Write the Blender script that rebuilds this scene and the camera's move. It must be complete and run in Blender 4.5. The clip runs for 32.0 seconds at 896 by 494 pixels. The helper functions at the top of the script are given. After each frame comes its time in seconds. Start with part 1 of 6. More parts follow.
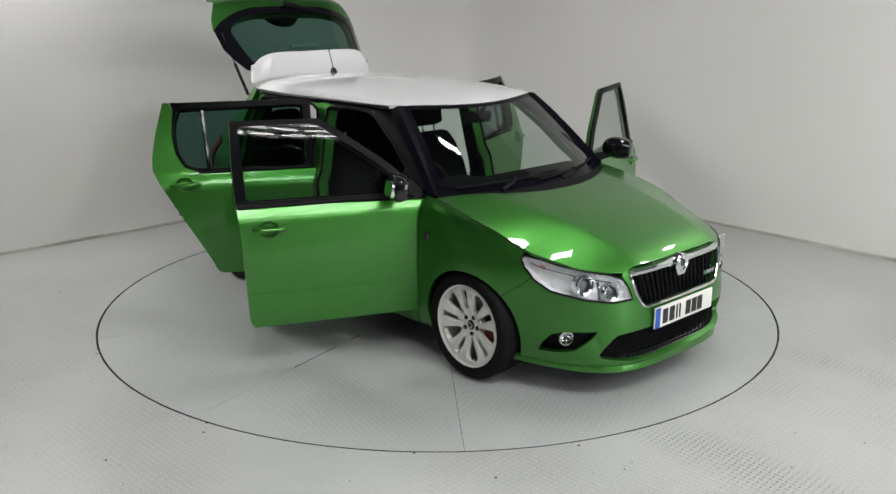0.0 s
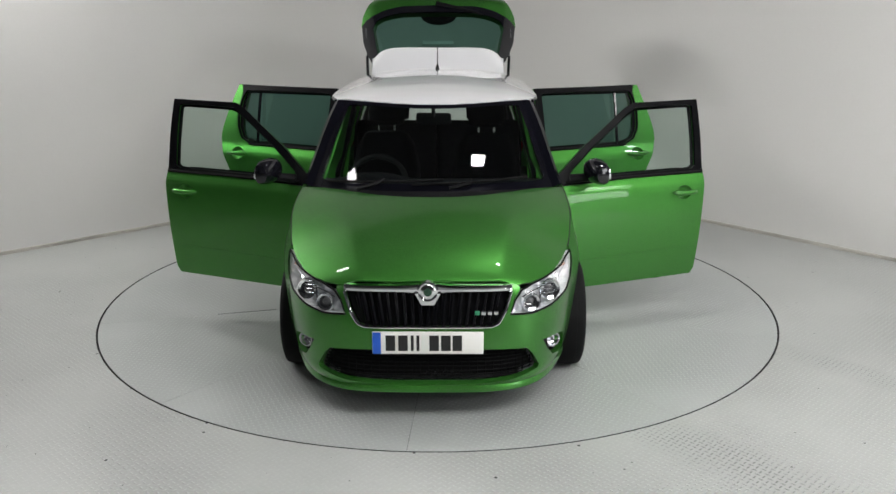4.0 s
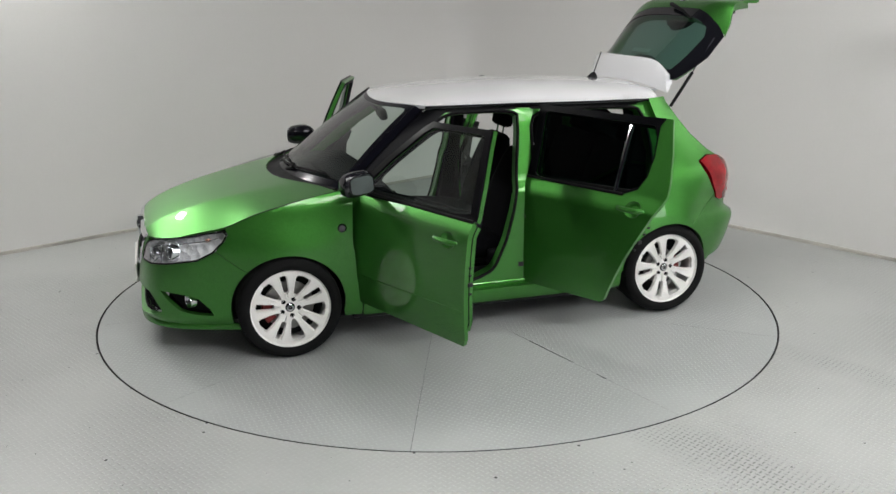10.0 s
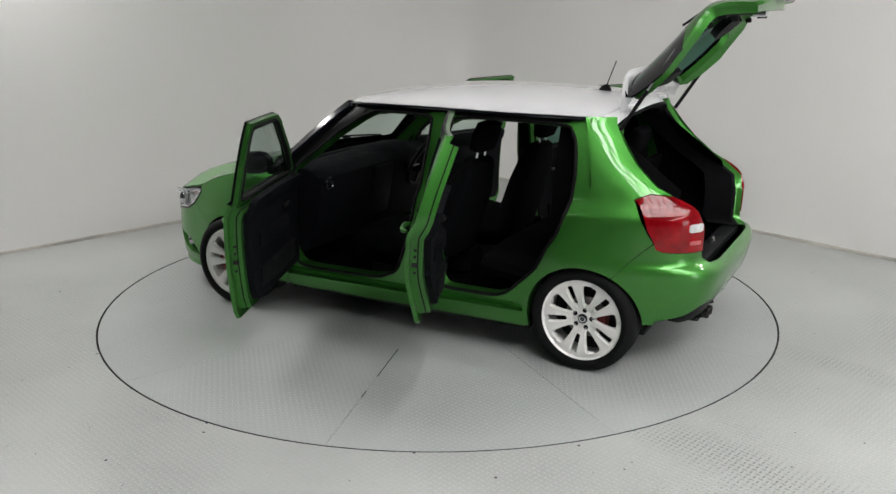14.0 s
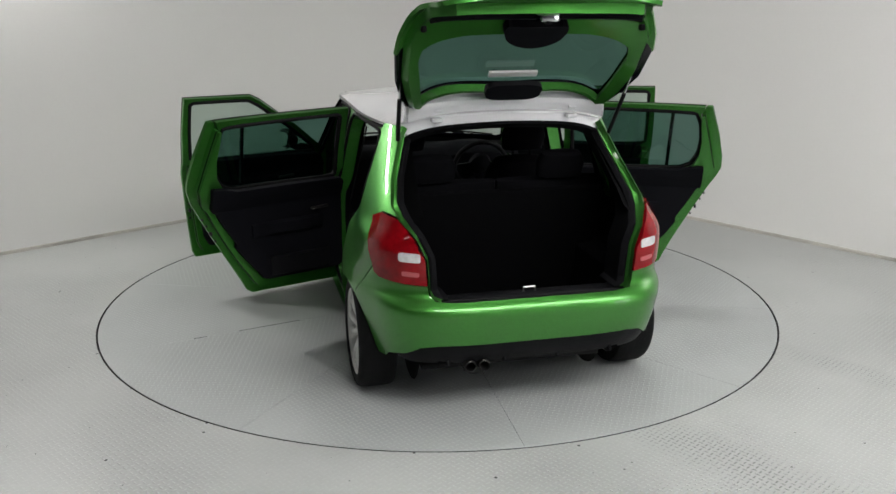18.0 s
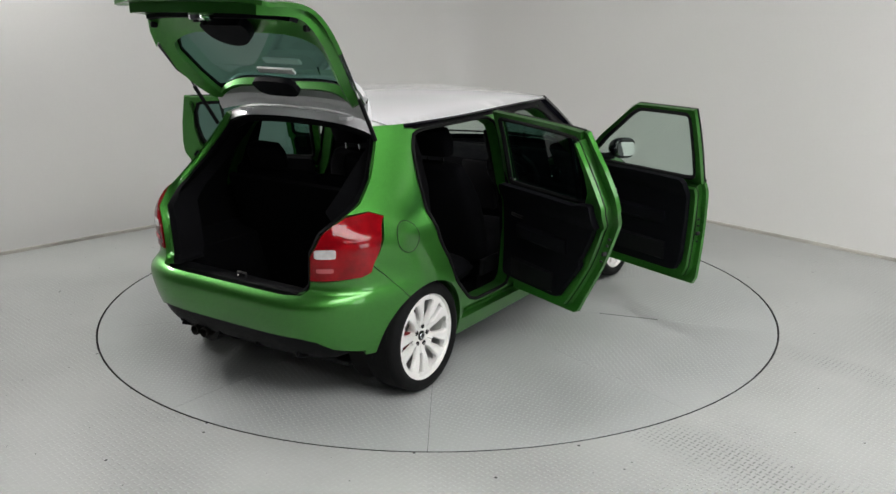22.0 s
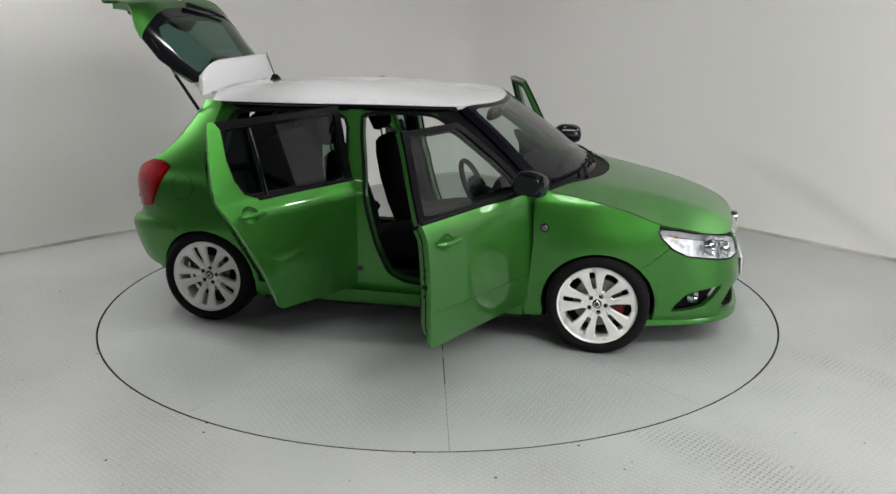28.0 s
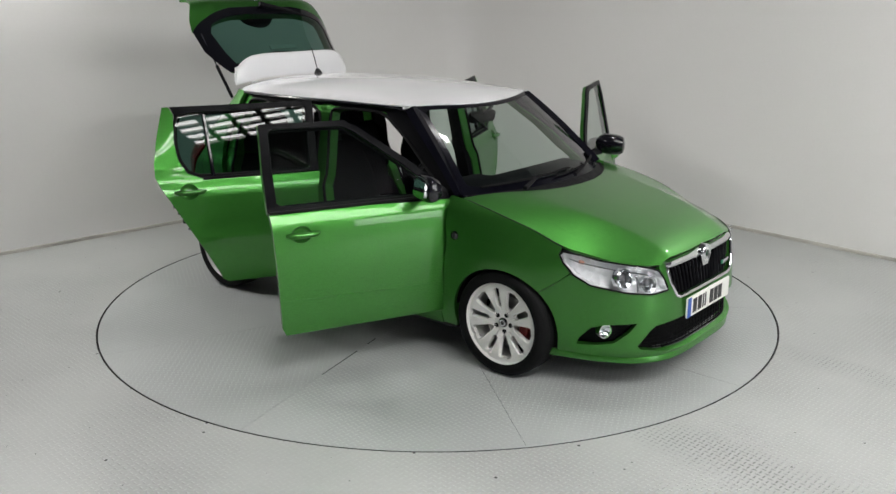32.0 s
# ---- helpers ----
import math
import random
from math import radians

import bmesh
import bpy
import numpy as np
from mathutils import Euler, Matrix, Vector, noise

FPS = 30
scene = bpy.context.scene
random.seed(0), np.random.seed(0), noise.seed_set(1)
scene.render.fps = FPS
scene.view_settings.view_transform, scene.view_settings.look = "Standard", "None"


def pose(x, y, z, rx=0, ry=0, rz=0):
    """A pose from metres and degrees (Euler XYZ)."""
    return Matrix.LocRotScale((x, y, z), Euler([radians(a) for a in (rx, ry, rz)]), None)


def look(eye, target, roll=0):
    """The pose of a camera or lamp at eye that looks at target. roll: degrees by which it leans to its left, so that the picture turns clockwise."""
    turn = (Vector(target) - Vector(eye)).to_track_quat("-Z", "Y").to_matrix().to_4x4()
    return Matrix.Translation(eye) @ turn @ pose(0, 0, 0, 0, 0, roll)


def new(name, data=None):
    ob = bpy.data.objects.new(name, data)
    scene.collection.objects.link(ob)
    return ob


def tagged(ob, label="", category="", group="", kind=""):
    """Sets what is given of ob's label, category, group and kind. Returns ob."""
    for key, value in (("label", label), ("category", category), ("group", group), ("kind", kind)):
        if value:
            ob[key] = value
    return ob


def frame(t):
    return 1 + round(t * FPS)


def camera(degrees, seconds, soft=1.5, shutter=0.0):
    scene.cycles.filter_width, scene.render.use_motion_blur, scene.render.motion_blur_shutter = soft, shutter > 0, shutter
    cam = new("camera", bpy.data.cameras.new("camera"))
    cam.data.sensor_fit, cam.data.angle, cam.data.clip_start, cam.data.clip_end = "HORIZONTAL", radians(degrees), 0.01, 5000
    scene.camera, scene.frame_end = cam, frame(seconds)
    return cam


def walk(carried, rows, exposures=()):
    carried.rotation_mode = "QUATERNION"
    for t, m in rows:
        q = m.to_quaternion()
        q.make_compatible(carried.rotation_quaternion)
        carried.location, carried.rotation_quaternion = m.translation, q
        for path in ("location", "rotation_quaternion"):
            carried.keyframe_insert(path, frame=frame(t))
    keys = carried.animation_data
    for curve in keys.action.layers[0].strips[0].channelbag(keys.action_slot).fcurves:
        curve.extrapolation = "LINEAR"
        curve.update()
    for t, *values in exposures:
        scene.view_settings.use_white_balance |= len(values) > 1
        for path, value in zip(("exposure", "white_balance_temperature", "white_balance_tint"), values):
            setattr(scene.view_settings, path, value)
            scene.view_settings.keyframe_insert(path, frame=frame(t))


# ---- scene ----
EYE = (0.0, -5.968, 2.017)
cam = camera(52.91, 32.0)
STAND = pose(*EYE, 74.422, 0.000, -0.616)
walk(cam, [(0.0, STAND), (32.0, STAND)])
# how the turntable stands, in degrees, time by time
TURNS = [(0, 312.0), (0.5, 308.8), (1, 303.6), (1.5, 297.9), (2, 292.0), (2.5, 286.4), (3, 280.3), (3.5, 274.8), (5.5, 250.7), (6, 244.6), (7, 232.8), (8, 220.9), (9, 209.2), (10, 197.6), (11, 185.8), (12, 174.4), (13, 162.6), (14, 151.2), (14.5, 145.9), (16.5, 121.3), (17, 115.1), (18, 103.3), (19, 91.4), (20, 79.3), (21, 67.5), (22, 55.6), (23, 43.9), (24, 32.4), (25, 20.7), (25.5, 14.9), (27.5, -7.8), (28, -13.8), (28.5, -19.4), (29, -25.2), (29.5, -30.8), (30, -35.9), (30.5, -38.8), (31, -40.4), (31.5, -40.5), (32, -40.5)]
OFF = (-0.089, -0.023)  # where the car's middle stands on the turntable
RING = 2.238

# ---- light ----
world = bpy.data.worlds.new("world")
scene.world = world
world.use_nodes = True
world.node_tree.nodes["Background"].inputs[0].default_value = (0.9, 0.95, 1.0, 1)
world.node_tree.nodes["Background"].inputs[1].default_value = 0.05
scene.view_settings.exposure = 0.19


# ---- materials ----
def material(name, colour, rough=0.5, metal=0.0, vary=0.0, scale=8.0, bump=0.0, fine=120.0, coat=0.0, spec=0.5, emit=None, strength=0.0):
    """A surface with a patchy tone at a large scale, a grain at a fine one, and a little relief."""
    m = bpy.data.materials.new(name)
    m.use_nodes = True
    nt = m.node_tree
    b = nt.nodes["Principled BSDF"]
    b.inputs["Base Color"].default_value = (*colour, 1)
    b.inputs["Roughness"].default_value = rough
    b.inputs["Metallic"].default_value = metal
    b.inputs["Coat Weight"].default_value = coat
    b.inputs["Coat Roughness"].default_value = 0.03
    b.inputs["Specular IOR Level"].default_value = spec
    if emit:
        b.inputs["Emission Color"].default_value = (*emit, 1)
        b.inputs["Emission Strength"].default_value = strength
    if vary or bump:
        co = nt.nodes.new("ShaderNodeTexCoord")
        big = nt.nodes.new("ShaderNodeTexNoise")
        big.inputs["Scale"].default_value, big.inputs["Detail"].default_value = scale, 5
        small = nt.nodes.new("ShaderNodeTexNoise")
        small.inputs["Scale"].default_value, small.inputs["Detail"].default_value = fine, 2
        nt.links.new(co.outputs["Object"], big.inputs["Vector"])
        nt.links.new(co.outputs["Object"], small.inputs["Vector"])
        if vary:
            add = nt.nodes.new("ShaderNodeMath")
            add.operation = "MULTIPLY_ADD"
            add.inputs[1].default_value = 0.35
            nt.links.new(small.outputs["Fac"], add.inputs[0])
            nt.links.new(big.outputs["Fac"], add.inputs[2])
            ramp = nt.nodes.new("ShaderNodeMapRange")
            ramp.inputs["From Min"].default_value, ramp.inputs["From Max"].default_value = 0.35, 1.0
            ramp.inputs["To Min"].default_value, ramp.inputs["To Max"].default_value = 1 - vary, 1 + vary
            nt.links.new(add.outputs[0], ramp.inputs["Value"])
            mul = nt.nodes.new("ShaderNodeVectorMath")
            mul.operation = "SCALE"
            mul.inputs[0].default_value = colour
            nt.links.new(ramp.outputs[0], mul.inputs["Scale"])
            nt.links.new(mul.outputs[0], b.inputs["Base Color"])
            rr = nt.nodes.new("ShaderNodeMapRange")
            rr.inputs["To Min"].default_value, rr.inputs["To Max"].default_value = max(rough - 0.12 * min(1, rough * 2), 0.0), min(rough + 0.12 * min(1, rough * 2), 1)
            nt.links.new(big.outputs["Fac"], rr.inputs["Value"])
            nt.links.new(rr.outputs[0], b.inputs["Roughness"])
        if bump:
            bm = nt.nodes.new("ShaderNodeBump")
            bm.inputs["Strength"].default_value, bm.inputs["Distance"].default_value = bump, 0.002
            nt.links.new(small.outputs["Fac"], bm.inputs["Height"])
            nt.links.new(bm.outputs[0], b.inputs["Normal"])
    return m


def paint_material(name, colour, deep, flake=0.5, metal=0.55):
    """Metallic car paint: tiny flakes under a clear coat."""
    m = material(name, colour, 0.32, metal, coat=0.75)
    nt = m.node_tree
    b = nt.nodes["Principled BSDF"]
    co = nt.nodes.new("ShaderNodeTexCoord")
    vor = nt.nodes.new("ShaderNodeTexVoronoi")
    vor.inputs["Scale"].default_value = 900
    nt.links.new(co.outputs["Object"], vor.inputs["Vector"])
    sep = nt.nodes.new("ShaderNodeSeparateColor")
    nt.links.new(vor.outputs["Color"], sep.inputs[0])
    mix = nt.nodes.new("ShaderNodeMix")
    mix.data_type = "RGBA"
    mix.inputs[6].default_value, mix.inputs[7].default_value = (*deep, 1), (*colour, 1)
    nt.links.new(sep.outputs[0], mix.inputs[0])
    nt.links.new(mix.outputs[2], b.inputs["Base Color"])
    rr = nt.nodes.new("ShaderNodeMapRange")
    rr.inputs["To Min"].default_value, rr.inputs["To Max"].default_value = 0.35, 0.52
    nt.links.new(sep.outputs[1], rr.inputs["Value"])
    nt.links.new(rr.outputs[0], b.inputs["Roughness"])
    return m


def glass_material(name, tint, rough=0.0):
    """A thin pane: tinted see-through with a mirror gloss."""
    m = bpy.data.materials.new(name)
    m.use_nodes = True
    nt = m.node_tree
    nt.nodes.clear()
    out = nt.nodes.new("ShaderNodeOutputMaterial")
    tr = nt.nodes.new("ShaderNodeBsdfTransparent")
    tr.inputs[0].default_value = (*tint, 1)
    gl = nt.nodes.new("ShaderNodeBsdfGlossy")
    gl.inputs["Roughness"].default_value = rough
    face = nt.nodes.new("ShaderNodeLayerWeight")
    face.inputs[0].default_value = 0.5
    power = nt.nodes.new("ShaderNodeMath")
    power.operation, power.inputs[1].default_value = "POWER", 4.0
    nt.links.new(face.outputs["Facing"], power.inputs[0])
    fr = nt.nodes.new("ShaderNodeMapRange")
    fr.inputs["To Min"].default_value, fr.inputs["To Max"].default_value = 0.045, 1.0
    nt.links.new(power.outputs[0], fr.inputs["Value"])
    mix = nt.nodes.new("ShaderNodeMixShader")
    nt.links.new(fr.outputs[0], mix.inputs[0])
    nt.links.new(tr.outputs[0], mix.inputs[1])
    nt.links.new(gl.outputs[0], mix.inputs[2])
    nt.links.new(mix.outputs[0], out.inputs[0])
    return m


def tread_material(name, colour, rough, proud_to=0.6, tracks=False):
    """Painted steel tread plate: short raised bars lying crosswise by turns, scuffs and dust."""
    m = material(name, colour, rough, 0.0, vary=0.10, scale=1.3, fine=40, spec=0.25)
    nt = m.node_tree
    b = nt.nodes["Principled BSDF"]
    co = nt.nodes.new("ShaderNodeTexCoord")
    mp = nt.nodes.new("ShaderNodeMapping")
    mp.inputs["Rotation"].default_value = (0, 0, radians(45))
    mp.inputs["Scale"].default_value = (34, 34, 34)
    nt.links.new(co.outputs["Object"], mp.inputs["Vector"])
    sep = nt.nodes.new("ShaderNodeSeparateXYZ")
    nt.links.new(mp.outputs[0], sep.inputs[0])

    def op(kind, a, c=None):
        n = nt.nodes.new("ShaderNodeMath")
        n.operation = kind
        for i, v in enumerate((a, c)):
            if v is None:
                continue
            if isinstance(v, (int, float)):
                n.inputs[i].default_value = v
            else:
                nt.links.new(v, n.inputs[i])
        return n.outputs[0]

    x, y = sep.outputs[0], sep.outputs[1]
    fx, fy = op("SUBTRACT", op("FRACT", x), 0.5), op("SUBTRACT", op("FRACT", y), 0.5)
    par = op("FLOORED_MODULO", op("ADD", op("FLOOR", x), op("FLOOR", y)), 2.0)
    ax, ay = op("ABSOLUTE", fx), op("ABSOLUTE", fy)
    # a bar along x where par is 0, along y where it is 1
    d0 = op("ADD", op("MULTIPLY", op("POWER", op("MULTIPLY", ax, 2.05), 2.0), 1.0), op("POWER", op("MULTIPLY", ay, 7.0), 2.0))
    d1 = op("ADD", op("MULTIPLY", op("POWER", op("MULTIPLY", ay, 2.05), 2.0), 1.0), op("POWER", op("MULTIPLY", ax, 7.0), 2.0))
    d = op("ADD", op("MULTIPLY", d0, op("SUBTRACT", 1.0, par)), op("MULTIPLY", d1, par))
    h = op("MAXIMUM", op("SUBTRACT", 1.0, d), 0.0)
    bm = nt.nodes.new("ShaderNodeBump")
    bm.inputs["Strength"].default_value, bm.inputs["Distance"].default_value = 1.0, 0.006
    nt.links.new(h, bm.inputs["Height"])
    nt.links.new(bm.outputs[0], b.inputs["Normal"])
    # relief's light and shade put into the colour in patches: bars lighter, between darker
    patch = nt.nodes.new("ShaderNodeTexNoise")
    patch.inputs["Scale"].default_value, patch.inputs["Detail"].default_value = 0.9, 3
    nt.links.new(co.outputs["Object"], patch.inputs["Vector"])
    much = nt.nodes.new("ShaderNodeMapRange")
    much.inputs["From Min"].default_value, much.inputs["From Max"].default_value = 0.40, 0.62
    much.inputs["To Min"].default_value, much.inputs["To Max"].default_value = 0.04, 0.20
    nt.links.new(patch.outputs["Fac"], much.inputs["Value"])
    proud = nt.nodes.new("ShaderNodeMapRange")
    proud.inputs["From Min"].default_value, proud.inputs["From Max"].default_value = 0.42, 0.58
    proud.inputs["To Min"].default_value, proud.inputs["To Max"].default_value = 0.22, proud_to
    nt.links.new(patch.outputs["Fac"], proud.inputs["Value"])
    nt.links.new(proud.outputs[0], bm.inputs["Strength"])
    tone = op("ADD", op("MULTIPLY", op("SUBTRACT", op("MINIMUM", op("MULTIPLY", h, 3.0), 1.0), 0.35), much.outputs[0]), 1.0)
    if tracks:
        # two wheel tracks leading off the turntable, with the paint worn off the bars
        flat = nt.nodes.new("ShaderNodeSeparateXYZ")
        nt.links.new(co.outputs["Object"], flat.inputs[0])
        px, py = flat.outputs[0], flat.outputs[1]
        u = op("ADD", op("MULTIPLY", px, 0.731), op("MULTIPLY", py, 0.682))
        v = op("ADD", op("MULTIPLY", px, 0.657), op("MULTIPLY", py, -0.754))
        wear = None
        for mid, wide in ((-0.626, 0.20), (0.778, 0.15)):
            w = op("MAXIMUM", op("SUBTRACT", 1.0, op("POWER", op("DIVIDE", op("SUBTRACT", u, mid), wide), 2.0)), 0.0)
            wear = w if wear is None else op("ADD", wear, w)
        wear = op("MULTIPLY", wear, op("MINIMUM", op("MAXIMUM", op("MULTIPLY", op("SUBTRACT", v, 1.75), 1.6), 0.0), 1.0))
        blot = nt.nodes.new("ShaderNodeTexNoise")
        blot.inputs["Scale"].default_value, blot.inputs["Detail"].default_value = 4.0, 3
        nt.links.new(co.outputs["Object"], blot.inputs["Vector"])
        wear = op("MULTIPLY", wear, op("MULTIPLY", blot.outputs["Fac"], 1.5))
        tone = op("SUBTRACT", tone, op("MULTIPLY", op("MULTIPLY", wear, 0.75), op("MINIMUM", op("MULTIPLY", h, 2.0), 1.0)))
    src = b.inputs["Base Color"].links[0].from_socket
    mul = nt.nodes.new("ShaderNodeVectorMath")
    mul.operation = "SCALE"
    nt.links.new(src, mul.inputs[0])
    nt.links.new(tone, mul.inputs["Scale"])
    nt.links.new(mul.outputs[0], b.inputs["Base Color"])
    return m


GREEN = paint_material("green metallic paint", (0.080, 0.318, 0.053), (0.028, 0.148, 0.019), metal=0.90)
WHITE = material("white paint", (0.80, 0.80, 0.82), 0.25, coat=1.0)
GLOSS_BLACK = material("gloss black paint", (0.006, 0.006, 0.009), 0.10, coat=0.2)
PILLAR = material("dark pillar film", (0.004, 0.004, 0.007), 0.18, spec=0.09)
SEAL = material("soft black seal", (0.0032, 0.0032, 0.004), 0.9, spec=0.1, vary=0.15, scale=20, fine=300)
SATIN = material("satin black frame", (0.0035, 0.0035, 0.0045), 0.36, vary=0.1, scale=10, fine=300, spec=0.06)
PLASTIC = material("black plastic", (0.0055, 0.0055, 0.0065), 0.55, vary=0.15, scale=20, bump=0.25, fine=600, spec=0.12)
TRIM = material("black trim plastic", (0.0032, 0.0032, 0.005), 0.65, vary=0.2, scale=15, bump=0.3, fine=500, spec=0.10)
FABRIC = material("black seat cloth", (0.0028, 0.0028, 0.0036), 0.95, vary=0.2, scale=10, fine=90, spec=0.05)
CARPET = material("black carpet", (0.003, 0.003, 0.0035), 1.0, vary=0.3, scale=40, bump=0.8, fine=700, spec=0.03)
RUBBER = material("black rubber", (0.0045, 0.0045, 0.0048), 0.75, spec=0.16, vary=0.2, scale=20, bump=0.2, fine=300)
DARK = material("dark underside", (0.010, 0.010, 0.010), 0.9)
def facet_material(name):
    """A reflector pressed into small facets."""
    m = material(name, (0.95, 0.95, 0.96), 0.18, 0.15)
    nt = m.node_tree
    co = nt.nodes.new("ShaderNodeTexCoord")
    vor = nt.nodes.new("ShaderNodeTexVoronoi")
    vor.inputs["Scale"].default_value = 24
    nt.links.new(co.outputs["Object"], vor.inputs["Vector"])
    bm = nt.nodes.new("ShaderNodeBump")
    bm.inputs["Strength"].default_value, bm.inputs["Distance"].default_value = 1.0, 0.022
    nt.links.new(vor.outputs["Distance"], bm.inputs["Height"])
    nt.links.new(bm.outputs[0], nt.nodes["Principled BSDF"].inputs["Normal"])
    return m


SILVER = facet_material("faceted reflector")
SMOKE = material("smoked lens", (0.06, 0.06, 0.065), 0.08, coat=1.0)
CHROME = material("chrome", (0.75, 0.76, 0.78), 0.06, 1.0)
MESH = material("black mesh plastic", (0.003, 0.003, 0.0035), 0.7, spec=0.1)
STEEL = material("brake disc steel", (0.30, 0.29, 0.28), 0.4, 1.0, vary=0.2, scale=30)
WHEEL = material("white alloy", (0.74, 0.73, 0.71), 0.3, coat=0.5)
RED = material("red caliper", (0.17, 0.008, 0.008), 0.5)
GLASS = glass_material("clear glass", (0.60, 0.71, 0.65))
TINTED = glass_material("green tinted glass", (0.10, 0.205, 0.17))
LAMP_GLASS = glass_material("lamp lens", (0.96, 0.97, 0.98))
RED_LENS = material("red lens", (0.21, 0.002, 0.005), 0.10, spec=0.2, vary=0.45, scale=11, fine=45, coat=0.3)
DARK_STEEL = material("sooty steel", (0.05, 0.048, 0.045), 0.4, 0.9, vary=0.3, scale=20)
PALE_RED = material("pale red lens", (0.45, 0.10, 0.11), 0.12, spec=0.4)
CLEAR_LENS = material("clear reflector", (0.72, 0.70, 0.71), 0.12, 0.3, vary=0.25, scale=30, fine=90, coat=1.0)
AMBER = material("pale amber bulb", (0.80, 0.42, 0.30), 0.2, 0.3)
MIRROR = material("mirror glass", (0.85, 0.87, 0.87), 0.02, 1.0)
PLATE = material("plate white", (0.78, 0.78, 0.74), 0.4)
INK = material("black ink", (0.01, 0.01, 0.01), 0.5)
BLUE = material("plate blue", (0.01, 0.08, 0.42), 0.4)
PAPER = material("white paper", (0.85, 0.85, 0.83), 0.7)
WALL = material("white wall paint", (0.76, 0.75, 0.735), 0.75, vary=0.035, scale=0.5, bump=0.1, fine=60)
CEILING = material("dark grey roof sheet", (0.09, 0.09, 0.095), 0.8, vary=0.2, scale=1.0)
LAMP_WHITE = material("white lamp housing", (0.7, 0.7, 0.7), 0.5)
FAR_WALL = material("dark grey wall paint", (0.07, 0.07, 0.075), 0.8, vary=0.15, scale=0.6)
TREAD = tread_material("grey tread plate", (0.36, 0.375, 0.37), 0.40, 0.45)
TREAD_FLOOR = tread_material("worn grey tread plate", (0.385, 0.395, 0.385), 0.40, 1.0, True)
CONCRETE = material("dark concrete", (0.10, 0.10, 0.10), 0.7, vary=0.2, scale=0.7, fine=30)
STRIP = material("dusty beige sealant", (0.46, 0.44, 0.40), 0.8, vary=0.3, scale=3, fine=60)
GAP = material("dark gap", (0.012, 0.012, 0.012), 0.9)
DAYLIT = material("daylit translucent slat", (0.8, 0.8, 0.8), 0.5, emit=(0.97, 0.98, 1.0), strength=4.5)
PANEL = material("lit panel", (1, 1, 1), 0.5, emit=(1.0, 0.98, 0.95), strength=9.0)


# ---- mesh tools ----
def curve(xs, ys):
    """A smooth curve through points."""
    xs, ys = np.array(xs, float), np.array(ys, float)
    s = np.gradient(ys, xs)

    def f(x):
        x = min(max(x, xs[0]), xs[-1])
        i = min(max(int(np.searchsorted(xs, x)) - 1, 0), len(xs) - 2)
        h = xs[i + 1] - xs[i]
        t = (x - xs[i]) / h
        return float(ys[i] * (1 + 2 * t) * (1 - t) ** 2 + h * s[i] * t * (1 - t) ** 2 + ys[i + 1] * t * t * (3 - 2 * t) + h * s[i + 1] * t * t * (t - 1))
    return f


def soften(f, lo, hi, width):
    """The curve f with its small waves ironed out; width(z): over how far, at each height."""
    zs = np.arange(lo, hi + 5e-4, 5e-4)
    raw = np.array([f(z) for z in zs])
    out = np.zeros_like(raw)
    total = 0.0
    for k in np.linspace(-2, 2, 17):
        w = math.exp(-k * k / 2)
        out += w * np.interp(zs + k * np.array([width(z) for z in zs]), zs, raw)
        total += w
    table = (out / total).tolist()
    last = len(table) - 2

    def g(z):
        u = (min(max(z, lo), hi) - lo) / 5e-4
        i = min(int(u), last)
        return table[i] + (table[i + 1] - table[i]) * (u - i)
    return g


def inside(poly, pts):
    """Which of pts lie in the polygon."""
    poly, pts = np.asarray(poly), np.asarray(pts)
    x, y = pts[:, 0], pts[:, 1]
    res = np.zeros(len(pts), bool)
    j = len(poly) - 1
    for i in range(len(poly)):
        (xi, yi), (xj, yj) = poly[i], poly[j]
        if yi != yj:
            res ^= ((yi > y) != (yj > y)) & (x < (xj - xi) * (y - yi) / (yj - yi) + xi)
        j = i
    return res


def dense(loop, su, sv, close=True):
    out = []
    n = len(loop)
    for i in range(n if close else n - 1):
        a, b = np.array(loop[i], float), np.array(loop[(i + 1) % n], float)
        k = max(1, int(math.ceil(max(abs(b[0] - a[0]) / su, abs(b[1] - a[1]) / sv))))
        for q in range(k):
            out.append(tuple(a + (b - a) * q / k))
    if not close:
        out.append(tuple(loop[-1]))
    return out


def rounded(loop, r=0.2, k=3):
    """Cuts the corners of a loop with small arcs; r: the share of each edge that the arc takes."""
    out = []
    n = len(loop)
    for i in range(n):
        p, c, q = (np.array(loop[(i + d) % n], float) for d in (-1, 0, 1))
        a, b = c + (p - c) * r, c + (q - c) * r
        for j in range(k + 1):
            t = j / k
            out.append(tuple(a * (1 - t) ** 2 + 2 * c * t * (1 - t) + b * t * t))
    return out


